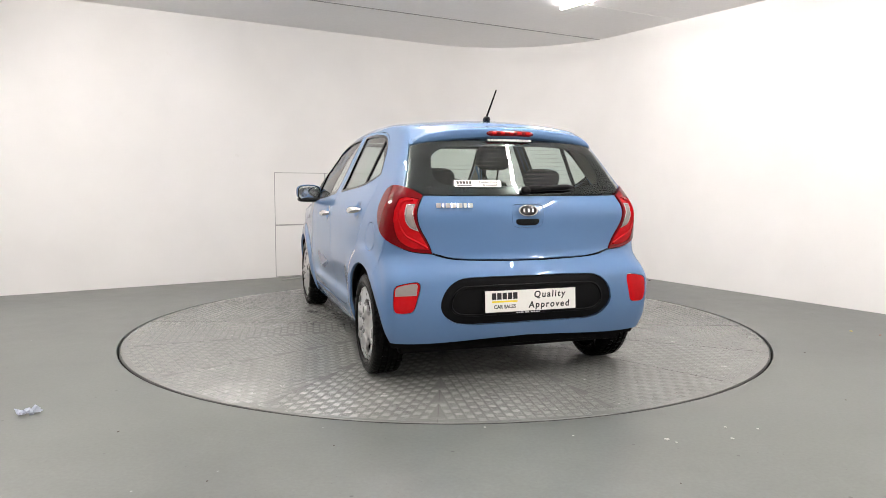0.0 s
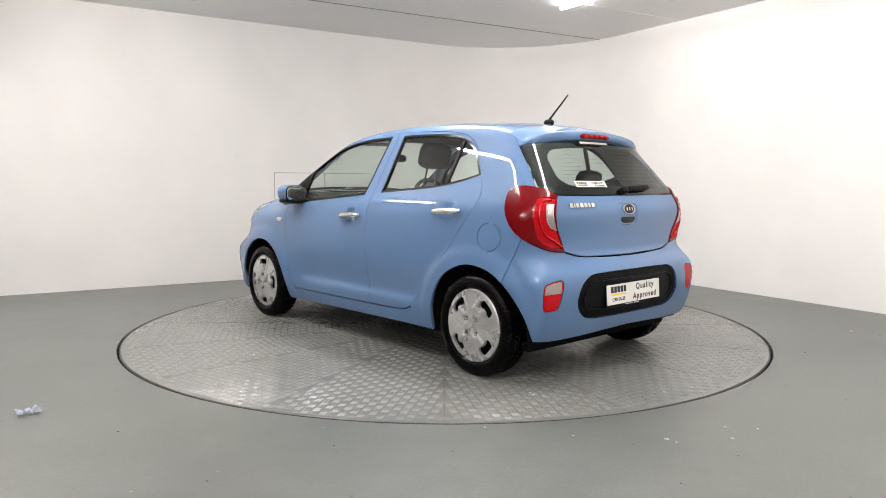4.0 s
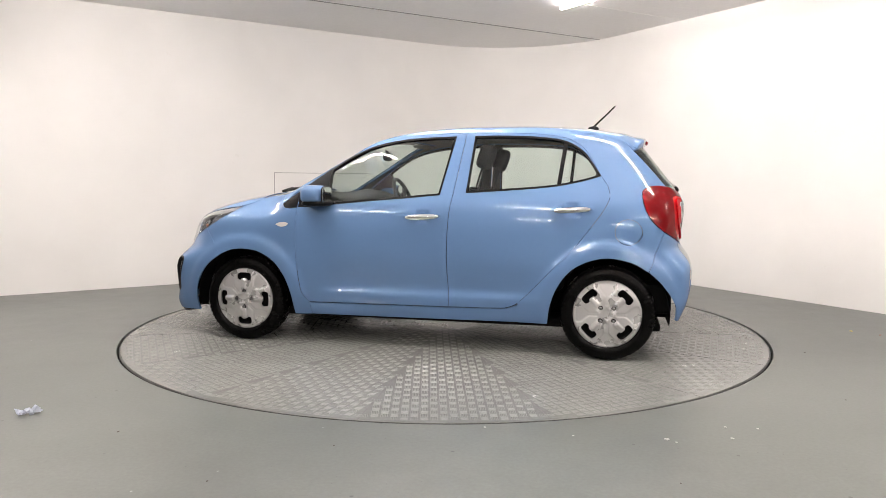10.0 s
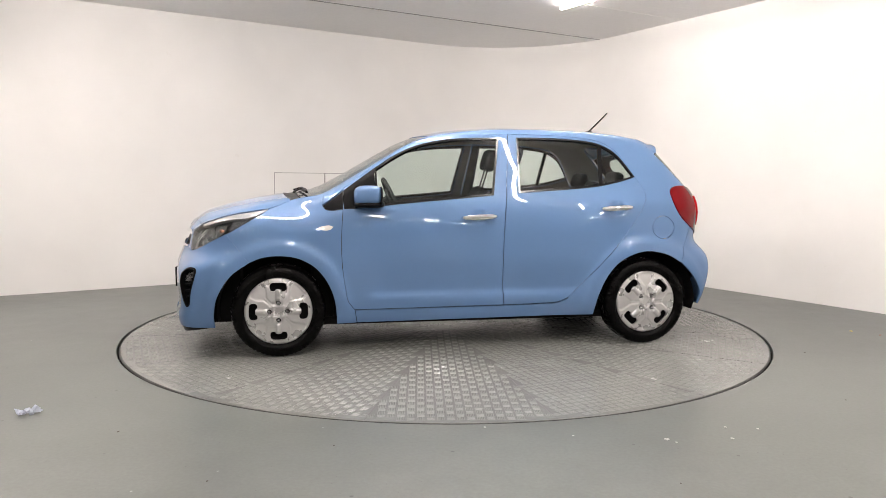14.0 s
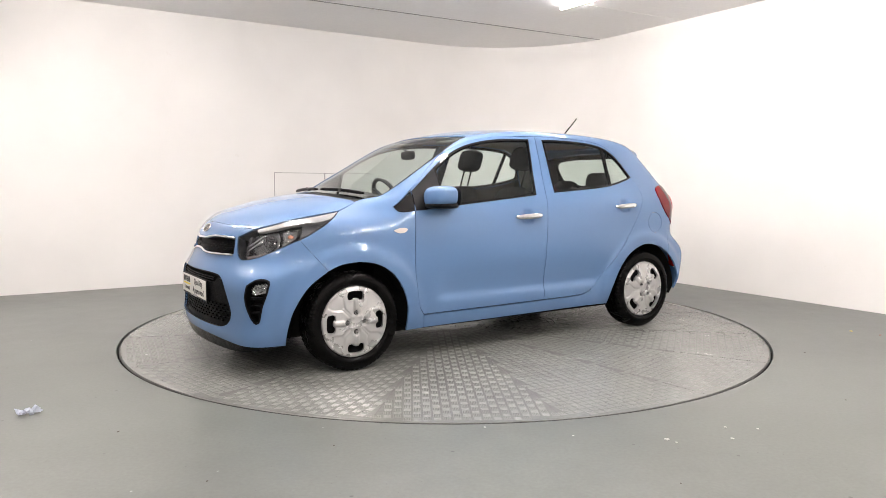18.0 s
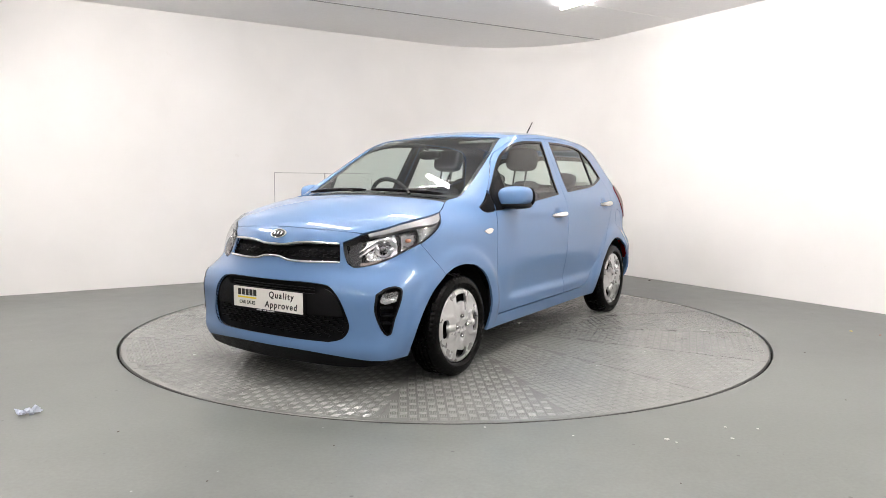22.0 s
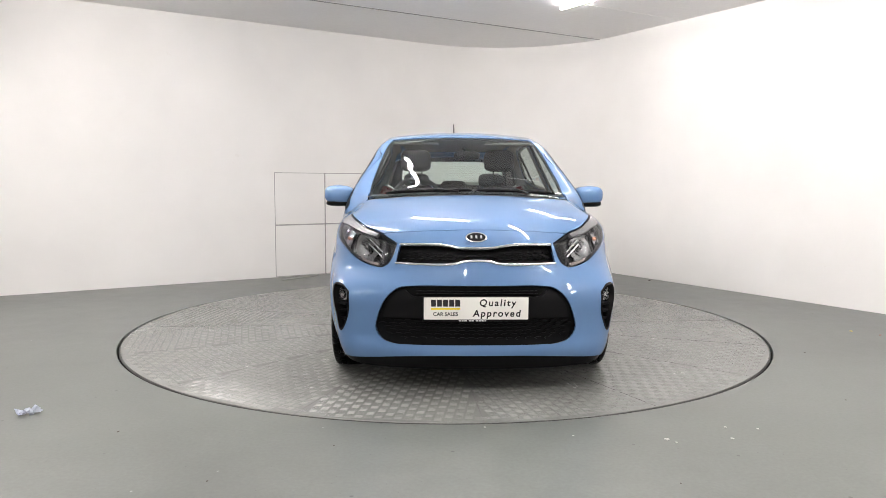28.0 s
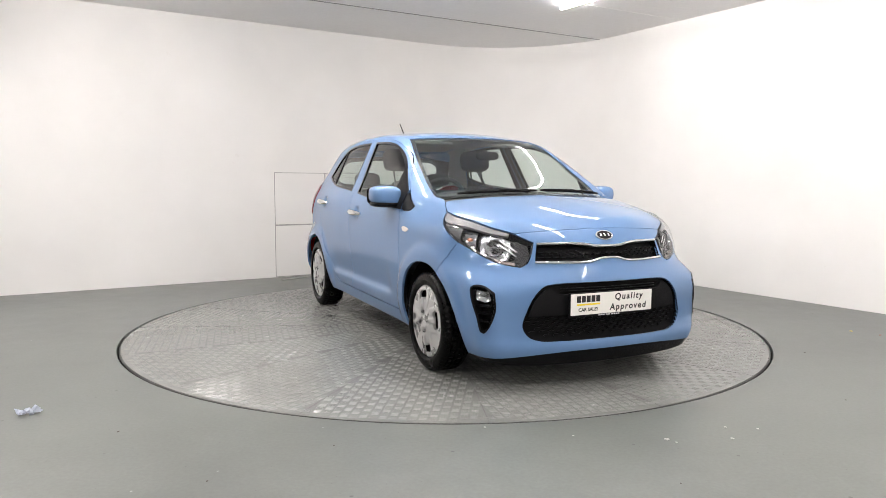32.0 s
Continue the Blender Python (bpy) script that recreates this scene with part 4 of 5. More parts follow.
def headlamp(right):
    kw = dict(right=right)
    lamp = sheet("headlamp", LAMP_DARK, car, inset(HEAD, .004), lift=-.070, thick=-.066, step=.03, label="dark headlamp with chrome reflectors", **kw)
    sheet("lamp_cover", LAMP_GLASS, lamp, inset(HEAD, .0035), lift=.007, thick=.012, step=.02, **kw)
    strip_ = outline([(1.290, .903), (1.38, .887), (1.50, .868), (1.58, .851), (1.67, .826), (1.76, .804)], [(1.76, .804), (1.75, .790)], [(1.75, .790), (1.66, .806), (1.57, .828), (1.49, .842), (1.40, .850), (1.33, .872), (1.290, .903)], per=.01)
    sheet("top_strip", LAMP_GREY, lamp, strip_, lift=-.002, thick=.02, step=.015, label="silver grey strip along the top", **kw)
    # main bowl
    pocket = outline([(1.77, .775), (1.70, .800), (1.625, .808)], [(1.625, .808), (1.61, .75), (1.618, .705)], [(1.618, .705), (1.68, .683), (1.76, .668)], [(1.76, .668), (1.785, .72), (1.77, .775)], per=.01)
    sheet("reflector", LAMP_CHROME, lamp, pocket, lift=-.030, thick=-.012, step=.008, shape=lambda v: .0035 * np.sin(v[:, 0] * 420) - .030 * np.exp(-(((v[:, 0] - 1.69) / .05) ** 2 + ((v[:, 1] - .74) / .042) ** 2)), **kw)
    bm = bmesh.new()
    m = skin_frame(1.69, .74, -.062, right)
    lathe(bm, [(.001, .030), (.012, .028), (.014, .018), (.012, .0), (.022, -.004), (.040, .012), (.045, .026), (.047, .024)], n=28, m=m)
    part("bulb_shield", bm, LAMP_CHROME, lamp, smooth=True)
    for dz in (.012, -.012):
        bm = bmesh.new()
        box(bm, -.055, .055, -.0035, .0035, -.004, .002, m=skin_frame(1.76, .735 + dz, -.022, right) @ pose(0, 0, 0, rz=(-1 if right else 1) * 35))
        part("bezel_fin", bm, CHROME, lamp)
    vane = outline([(1.815, .765), (1.795, .770)], [(1.795, .770), (1.800, .665)], [(1.800, .665), (1.82, .66)], [(1.82, .66), (1.815, .765)], per=.01)
    sheet("bezel_fin", LAMP_DARK, lamp, vane, lift=-.02, thick=.03, step=.012, **kw)
    # indicator
    ind = outline([(1.60, .806), (1.555, .815), (1.518, .812)], [(1.518, .812), (1.522, .77), (1.545, .745)], [(1.545, .745), (1.60, .715)], [(1.60, .715), (1.595, .76), (1.60, .806)], per=.01)
    sheet("indicator", LAMP_CHROME, lamp, ind, lift=-.026, thick=-.01, step=.007, shape=lambda v: .0035 * np.sin(v[:, 1] * 560) + .002 * np.sin(v[:, 0] * 500), **kw)
    bm = bmesh.new()
    rounded(bm, 0, 0, 0, .016, .011, .011, 2.2, m=skin_frame(1.556, .776, -.024, right))
    part("amber_bulb", bm, AMBER, lamp, "amber indicator bulb", smooth=True)
    low = outline([(1.80, .660), (1.74, .668), (1.69, .684)], [(1.69, .684), (1.70, .672), (1.745, .656), (1.80, .645)], [(1.80, .645), (1.80, .660)], per=.008)
    sheet("side_lamp", CLEAR_LENS, lamp, low, lift=-.012, thick=.015, step=.006, shape=lambda v: .002 * np.sin(v[:, 0] * 700), label="ribbed clear side lamp", **kw)
    # rear slope of the bezel
    bez = outline([(1.50, .842), (1.40, .858), (1.31, .886)], [(1.31, .886), (1.36, .845), (1.43, .80), (1.50, .763)], [(1.50, .763), (1.495, .80), (1.50, .842)], per=.01)
    sheet("bezel", LAMP_DARK, lamp, bez, lift=-.022, thick=.02, step=.02, **kw)

TAILLAMP = outline(TAIL_OUT, TAIL_IN, TAIL_TOP)
BLOCK = outline([(-1.618, .955), (-1.655, .957)], [(-1.655, .957), (-1.652, .91), (-1.668, .822)], [(-1.668, .822), (-1.636, .840)], [(-1.636, .840), (-1.621, .87), (-1.616, .91), (-1.618, .955)], per=.008)
INNER = outline([(-1.572, .985), (-1.60, .992), (-1.664, .985)], [(-1.664, .985), (-1.657, .91), (-1.668, .83), (-1.71, .725)], [(-1.71, .725), (-1.64, .735), (-1.585, .775), (-1.563, .85), (-1.562, .93), (-1.572, .985)], per=.012)

def tail_lamp(right):
    kw = dict(right=right)
    t = sheet("tail_lamp", RED_LENS, car, inset(TAILLAMP, .003), holes=[INNER], lift=.007, thick=.03, step=.02, label="glossy red tail lamp", **kw)
    sheet("brake_lens", RED_BRIGHT, t, inset(INNER, .001), holes=[BLOCK], lift=.003, thick=.012, step=.01, shape=lambda v: .0012 * np.sin(v[:, 1] * 420), **kw)
    sheet("clear_lens", CLEAR_LENS, t, inset(BLOCK, .0035), lift=.006, thick=.01, step=.007, shape=lambda v: .0012 * np.sin(v[:, 1] * 380), label="clear ribbed reversing lens", **kw)
    sheet("lens_frame", CHROME, t, BLOCK, holes=[inset(BLOCK, .0035)], lift=.008, thick=.008, step=.01, **kw)
    line = np.array(spline([(-1.640, .978), (-1.600, .972), (-1.584, .930), (-1.590, .860), (-1.615, .800), (-1.665, .762), (-1.700, .735)], .01))
    p = around(line[:, 0], line[:, 1])
    p = (p + normals(p) * .007) * (1, -1 if right else 1, 1)
    part("light_guide", sweep(bmesh.new(), p.tolist(), .0065, 8), RED_BRIGHT, t, "raised bright red strip in the lamp", smooth=True)
    r = sheet("bumper_reflector", RED_BRIGHT, car, inset(REFLECTOR, .003), lift=-.004, thick=.02, step=.012, shape=lambda v: .001 * np.sin(v[:, 1] * 500), label="red lamp set in the rear bumper", **kw)
    if not right:
        clear = outline([(-1.632, .553), (-1.66, .562), (-1.694, .564), (-1.701, .553)], [(-1.701, .553), (-1.697, .50)], [(-1.697, .50), (-1.616, .498)], [(-1.616, .498), (-1.620, .543), (-1.632, .553)], per=.01)
        sheet("clear_lens", CLEAR_LENS, r, inset(clear, .003), lift=-.001, thick=.006, step=.01, shape=lambda v: .001 * np.sin(v[:, 0] * 500), **kw)

def fog_lamp(right):
    kw = dict(right=right)
    f = sheet("fog_recess", BLACK, car, FOG, lift=-.060, thick=-.058, step=.03, label="black bumper recess with a fog lamp", **kw)
    sheet("recess_frame", BLACK, f, inset(FOG, -.001), holes=[inset(FOG, .007)], lift=.002, thick=.02, step=.02, **kw)
    face = outline([(1.700, .530), (1.640, .536)], [(1.640, .536), (1.625, .52), (1.632, .478)], [(1.632, .478), (1.690, .464)], [(1.690, .464), (1.714, .48), (1.700, .530)], per=.008)
    lamp = sheet("fog_lamp", LAMP_CHROME, f, face, lift=-.028, thick=.03, step=.008, shape=lambda v: -.018 * np.exp(-(((v[:, 0] - 1.667) / .028) ** 2 + ((v[:, 1] - .50) / .025) ** 2)), **kw)
    sheet("fog_cover", LAMP_GLASS, f, face, lift=-.018, thick=.01, step=.02, **kw)
    for z in (.445, .405, .365):
        bm = bmesh.new()
        box(bm, -.030, .030, -.005, .005, -.03, .002, .002, m=skin_frame(1.683 - (.44 - z) * .05, z, -.022, right))
        part("slat", bm, BLACK, f)

for right in (False, True):
    headlamp(right)
    tail_lamp(right)
    fog_lamp(right)

# ---- grilles ----
def mesh_bars(name, poly, rows, zs, pitch, length, lift, parent):
    verts, faces = [], []
    for k, z in enumerate(zs):
        s = FRONT - 20 * pitch + (pitch / 2 if k % 2 else 0)
        while s < FRONT + 20 * pitch:
            if within(np.array([(s, z)]), poly)[0] and not near(np.array([(s, z)]), poly, .026)[0]:
                m = skin_frame(s, z, lift)
                b = len(verts)
                for dz in (0, .008):
                    for x, y in ((-length, 0), (-length * .55, -rows), (length * .55, -rows), (length, 0), (length * .55, rows), (-length * .55, rows)):
                        verts.append(m @ Vector((x, y, -dz)))
                faces.append(tuple(range(b, b + 6)))
                for i in range(6):
                    j = (i + 1) % 6
                    faces.append((b + i, b + 6 + i, b + 6 + j, b + j))
            s += pitch
    me = bpy.data.meshes.new(name)
    me.from_pydata(verts, [], faces)
    me.materials.append(GRILLE_BLACK)
    ob = new(name, me)
    ob.parent = parent
    return tagged(ob, "rows of small black hexagonal bars", kind="stuff")

ug = sheet("upper_grille", GRILLE_BLACK, car, UP_GRILLE, lift=-.035, thick=-.034, step=.04, label="black mesh grille between the headlamps")
mesh_bars("grille_mesh", UP_GRILLE, .0058, np.arange(.667, .752, .0135), .042, .0195, -.018, ug)
for line in ([(1.904, .753), (2.10, .756), (2.17, .750), (2.22, .742), (FRONT, .740)], [(1.896, .660), (2.14, .659), (2.20, .664), (2.25, .677), (FRONT, .680)]):
    full = spline(line)
    full += [(2 * FRONT - s, z) for s, z in full[::-1][1:]]
    p = around(np.array([q[0] for q in full]), np.array([q[1] for q in full]))
    part("chrome_strip", sweep(bmesh.new(), (p + normals(p) * .001).tolist(), .0075, 10), CHROME, ug, "bright chrome strip", smooth=True)

lg = sheet("lower_grille", GRILLE_BLACK, car, LOW_GRILLE, lift=-.028, thick=-.027, step=.04, label="wide black lower grille with an intake slot")
panel_ = mirrored(outline([(FRONT, .394), (1.872, .391)], [(1.872, .391), (1.90, .475), (1.945, .525), (1.975, .535)], [(1.975, .535), (2.005, .505), (2.03, .500)], [(2.03, .500), (FRONT, .505)]), FRONT)
sheet("plate_panel", GREY_PLASTIC, lg, panel_, lift=-.010, thick=.02, step=.04)
slot = mirrored(outline([(FRONT, .508), (2.03, .503)], [(2.03, .503), (1.985, .540)], [(1.985, .540), (2.05, .547), (FRONT, .551)]), FRONT)
sheet("intake_slot", UNDER, lg, slot, lift=-.024, thick=0, step=.04)
for z in (.518, .532):
    q = np.linspace(2.02, 2 * FRONT - 2.02, 40)
    p = around(q, np.full(40, z))
    part("slat", sweep(bmesh.new(), (p - normals(p) * .016).tolist(), .003, 6), BLACK, lg)
mesh_bars("grille_mesh", LOW_GRILLE, .0062, np.arange(.276, .386, .0165), .046, .021, -.016, lg)
ri = sheet("bumper_insert", GREY_PLASTIC, car, INSERT, lift=-.014, thick=-.013, step=.04, label="black plastic insert round the rear plate")
frame_line = inset(INSERT, .05)
p = around(np.array([q[0] for q in frame_line]), np.array([q[1] for q in frame_line]))
p = (p - normals(p) * .010).tolist()
part("insert_ridge", sweep(bmesh.new(), p + p[:1], .006, 6, cap=False), GREY_PLASTIC, ri, smooth=True)
sheet("handle_recess", PAINT, tg, inset(HANDLE_CUP, .0015), lift=-.003, thick=-.0025, step=.02)
# the slot is body-coloured; its shade is put in as a black sheet
slot_ = [(REAR + .085 * math.copysign(abs(math.cos(a)) ** .5, math.cos(a)), .862 + .017 * math.copysign(abs(math.sin(a)) ** .6, math.sin(a)) + .006 * math.cos(a) ** 2) for a in np.linspace(0, 2 * math.pi, 40, endpoint=False)]
sheet("grip_slot", GLOSS_BLACK, tg, slot_, lift=-.001, thick=.004, step=.02, label="black sheet standing for the shade in the tailgate's grip slot")

# ---- badges, plates and print ----
def letters(text, size, material, parent, m, name="lettering", spread=1.0, shear=0.0):
    cu = bpy.data.curves.new(name, "FONT")
    cu.body, cu.size, cu.extrude, cu.align_x, cu.align_y, cu.space_character, cu.shear, cu.offset = text, size, 0.0004, "CENTER", "CENTER", spread, shear, size * .024
    tmp = bpy.data.objects.new(name, cu)
    scene.collection.objects.link(tmp)
    me = bpy.data.meshes.new_from_object(tmp.evaluated_get(bpy.context.evaluated_depsgraph_get()))
    bpy.data.objects.remove(tmp)
    me.materials.clear()
    me.materials.append(material)
    return again(name, me, parent, m)

def badge(m, parent, w=.043, h=.024):
    bm = bmesh.new()
    lathe(bm, [(1, -.02), (1, .0), (.93, .12), (.84, .06)], n=40)
    bmesh.ops.transform(bm, matrix=m @ Matrix.Diagonal((w, h, .045, 1)), verts=bm.verts)
    b = part("badge", bm, CHROME, parent, "oval chrome and black badge", smooth=True)
    bm = bmesh.new()
    rings = lathe(bm, [(.86, .04), (.5, .08), (.001, .09)], n=40)
    bmesh.ops.transform(bm, matrix=m @ Matrix.Diagonal((w, h, .045, 1)), verts=bm.verts)
    part("badge_field", bm, GLOSS_BLACK, b, smooth=True)
    for x in (-.44 * w, 0, .44 * w):
        bm = bmesh.new()
        box(bm, x - .09 * w, x + .09 * w, -.30 * h, .30 * h, .003, .0055, .0006, m=m)
        part("badge_mark", bm, CHROME, b)

badge(skin_frame(FRONT, .792, .003), car, .056, .030)
badge(skin_frame(REAR, .923, .004), tg, .057, .032)
bm = bmesh.new()
m = skin_frame(-1.83, .950, .002)
for k, w in enumerate((.020, .008, .018, .020, .020, .014, .020)):
    x = -.074 + sum((.020, .008, .018, .020, .020, .014, .020)[:k]) + .005 * k
    box(bm, x, x + w, -.010, .010, 0, .004, .0015, m=m)
bmesh.ops.transform(bm, matrix=m @ Matrix.Scale(1.3, 4) @ m.inverted(), verts=bm.verts)
part("model_badge", bm, CHROME, tg, "small chrome badge of plain bars")

def number_plate(m, parent):
    """A white plate with black print, lying in the x-y plane of m."""
    bm = bmesh.new()
    box(bm, -.268, .268, -.068, .060, -.010, .0, .003, m=m)
    holder = part("plate_holder", bm, BLACK, parent, "black plate holder")
    bm = bmesh.new()
    box(bm, -.26, .26, -.0555, .0555, 0, .0045, .002, m=m)
    part("plate", bm, PLATE, holder, "white plate with black print")
    letters("Quality", .047, INK, holder, m @ pose(.105, .027, .005), spread=1.30, shear=.12)
    letters("Approved", .047, INK, holder, m @ pose(.102, -.026, .005), spread=1.28, shear=.12)
    letters("CAR SALES", .0255, INK, holder, m @ pose(-.152, -.029, .005))
    bm = bmesh.new()
    for a in (-.224, -.194, -.164, -.134, -.104):
        box(bm, a, a + .024, .010, .044, .0045, .0053, m=m)
    part("print_bar", bm, INK, holder)
    bm = bmesh.new()
    box(bm, -.224, -.080, -.006, .003, .0045, .0053, m=m)
    part("print_bar", bm, YELLOW, holder, "yellow print line")
    bm = bmesh.new()
    for a, b in ((-.085, -.074), (-.071, -.062), (-.059, -.045), (-.036, -.026), (-.023, -.012), (-.002, .010), (.013, .024), (.027, .038), (.042, .050)):
        box(bm, a, b, -.0652, -.0590, 0, .0008, m=m)
    part("print_bar", bm, PALE_PRINT, holder)

FACING_FRONT = Matrix(((0, 0, 1, 0), (1, 0, 0, 0), (0, 1, 0, 0), (0, 0, 0, 1)))
FACING_REAR = Matrix(((0, 0, -1, 0), (-1, 0, 0, 0), (0, 1, 0, 0), (0, 0, 0, 1)))
number_plate(Matrix.Translation((1.889, -.004, .447)) @ FACING_FRONT, lg)
number_plate(Matrix.Translation((-1.716, -.003, .457)) @ FACING_REAR @ pose(0, 0, 0, rx=-4), ri)

# window stickers
m = skin_frame(-1.955, 1.063, .001)
bm = bmesh.new()
box(bm, -.128, .128, -.021, .021, 0, .001, m=m)
st = part("window_sticker", bm, PLATE, tg, "white strip sticker with black print")
letters("Dublin, Cork", .019, INK, st, m @ pose(.060, .008, .0018))
letters("& Limerick", .019, INK, st, m @ pose(.068, -.011, .0018))
bm = bmesh.new()
for a in (-.115, -.098, -.081, -.064, -.047):
    box(bm, a, a + .012, -.004, .015, .001, .0016, m=m)
box(bm, -.115, -.035, -.016, -.010, .001, .0016, m=m)
part("print_bar", bm, INK, st)
for k in range(9):
    z = 1.072 + .0225 * k
    q = [v for v in np.linspace(-1.66, 2 * REAR + 1.66, 60) if within(np.array([(v, z)]), inset(RCLEAR, .012))[0]]
    p = around(np.array(q), np.full(len(q), z))
    part("heater_wire", sweep(bmesh.new(), (p - normals(p) * .004).tolist(), .0007, 4), HEATER, rg)
for k in range(15):
    bm = bmesh.new()
    mm = skin_frame(REAR + .259 - .037 * k, 1.302 - .00002 * (k - 7) ** 2, .0015)
    box(bm, -.0080, .0080, -.0075, .0075, 0, .001, m=mm)
    part("sticker_bar", bm, PLATE, tg, "small white bar stuck on the rear window")
for k in range(10):
    bm = bmesh.new()
    q = above([.80], [.30 + .019 * k])[0]
    n = normals(np.array([q]))[0]
    box(bm, -.003, .003, -.006, .006, -.001, .001, m=Matrix.Translation(Vector(q) - Vector(n) * .012) @ Vector(n).to_track_quat("Z", "X").to_matrix().to_4x4())
    part("sticker_bar", bm, PALE_PRINT, ws, "small pale mark inside the windscreen")
q = above([.30], [-.33])[0]
bm = bmesh.new()
box(bm, -.010, .010, -.06, .06, -.001, .001, m=Matrix.Translation(Vector(q) - Vector(normals(np.array([q]))[0]) * .012) @ Vector(normals(np.array([q]))[0]).to_track_quat("Z", "X").to_matrix().to_4x4())
part("window_sticker", bm, PALE_PRINT, ws, "pale strip sticker at the top of the windscreen")

# ---- wheels ----
def hub_cap_mesh():
    R = .208
    ring = [(R * math.cos(a), R * math.sin(a)) for a in np.linspace(0, 2 * math.pi, 120, endpoint=False)]
    holes = []
    for k in range(4):
        c, s = math.cos(k * math.pi / 2), math.sin(k * math.pi / 2)
        w = outline([(.600, -.10), (.603, -.19), (.63, -.232), (.70, -.25)], [(.70, -.25), (.80, -.232), (.838, -.18), (.852, -.08), (.852, .08), (.838, .18), (.80, .232), (.70, .25)], [(.70, .25), (.63, .232), (.603, .19), (.600, .10)], [(.600, .10), (.640, .082), (.657, .05), (.660, 0), (.657, -.05), (.640, -.082), (.600, -.10)], per=.03)
        holes.append([(R * (x * c - y * s), R * (x * s + y * c)) for x, y in w])
        holes.append([(R * (.26 * c + .072 * math.cos(a)), R * (.26 * s + .072 * math.sin(a))) for a in np.linspace(0, 2 * math.pi, 20, endpoint=False)])
    v, f = triangles(ring, holes, .0058)
    x, y = v[:, 0] / R, v[:, 1] / R
    r = np.hypot(x, y)
    z = .020 * (1 - r ** 2) - .012 * np.clip((r - .95) / .05, 0, 1) ** 2
    step = lambda d, w=.02: 1 / (1 + np.exp(-d / (w * .25)))
    for k in range(4):
        a = k * math.pi / 2
        u, t = x * math.cos(a) + y * math.sin(a), np.abs(-x * math.sin(a) + y * math.cos(a))
        # raised finger on the window's axis
        z += .009 * step(.066 - t) * step(u - .20, .1) * step(.66 - u, .03)
        # sunk petal between two windows
        u2, t2 = x * math.cos(a + math.pi / 4) + y * math.sin(a + math.pi / 4), np.abs(-x * math.sin(a + math.pi / 4) + y * math.cos(a + math.pi / 4))
        wide = np.interp(u2, [.25, .52, .74, .86, .93], [.045, .05, .245, .265, .20])
        inside = step(wide - t2) * step(u2 - .25) * step(.92 - u2)
        z += -.0045 * inside
        z += .003 * step(.022 - np.abs(t2), .02) * step(.55 - u2) * step(u2 - .2)
        # wells of the bolts
        bx, by = .26 * math.cos(a), .26 * math.sin(a)
        z -= .009 * np.exp(-((np.hypot(x - bx, y - by) / .105) ** 8))
    z -= .004 * step(.15 - r)
    me = bpy.data.meshes.new("hub_cap")
    a, b, c = v[f[0][0]], v[f[0][1]], v[f[0][2]]
    if np.cross(b - a, c - a) < 0:
        f = f[:, ::-1]
    p = np.stack([v[:, 0], v[:, 1], z], -1)
    count = {(int(t[k]), int(t[(k + 1) % 3])) for t in f for k in range(3)}
    rim = [e for e in count if (e[1], e[0]) not in count]
    verts, faces = p.tolist(), f.tolist()
    low = {}
    for e in rim:
        for i in e:
            if i not in low:
                low[i] = len(verts)
                verts.append((p[i][0], p[i][1], p[i][2] - .016))
    faces += [(e[1], e[0], low[e[0]], low[e[1]]) for e in rim]
    me.from_pydata(verts, [], faces)
    me.polygons.foreach_set("use_smooth", [True] * len(faces))
    me.set_sharp_from_angle(angle=radians(55))
    me.materials.append(SILVER)
    return me

def tyre_mesh():
    half = [(.203, .068), (.209, .078), (.219, .0855), (.238, .0875), (.258, .0835), (.268, .0795), (.2745, .0755), (.2815, .0665), (.2835, .060), (.2845, .046), (.2785, .0445), (.2785, .0395), (.285, .038), (.2855, .017), (.2785, .0155), (.2785, .0095), (.2855, .008), (.2857, 0)]
    prof = half + [(r, -w) for r, w in half[::-1][1:]]
    n = 180
    bm = bmesh.new()
    rows = []
    for k, (r, w) in enumerate(prof):
        ring = []
        for i in range(n):
            a = 2 * math.pi * i / n
            rr = r
            if .262 < r < .2848 and abs(w) > .05 and i % 3 == 0:
                rr -= .005
            elif abs(w) < .04 and r > .284 and i % 4 == (0 if w > 0 else 2):
                rr -= .006
            if abs(w) < .0001:
                rr = r
            ring.append(bm.verts.new((rr * math.cos(a), rr * math.sin(a), w)))
        rows.append(ring)
    for a, b in zip(rows, rows[1:]):
        for i in range(n):
            j = (i + 1) % n
            bm.faces.new((a[i], a[j], b[j], b[i]))
    bmesh.ops.recalc_face_normals(bm, faces=bm.faces)
    me = bpy.data.meshes.new("tyre")
    bm.to_mesh(me)
    bm.free()
    me.polygons.foreach_set("use_smooth", [True] * len(me.polygons))
    me.set_sharp_from_angle(angle=radians(35))
    me.materials.append(RUBBER)
    return me

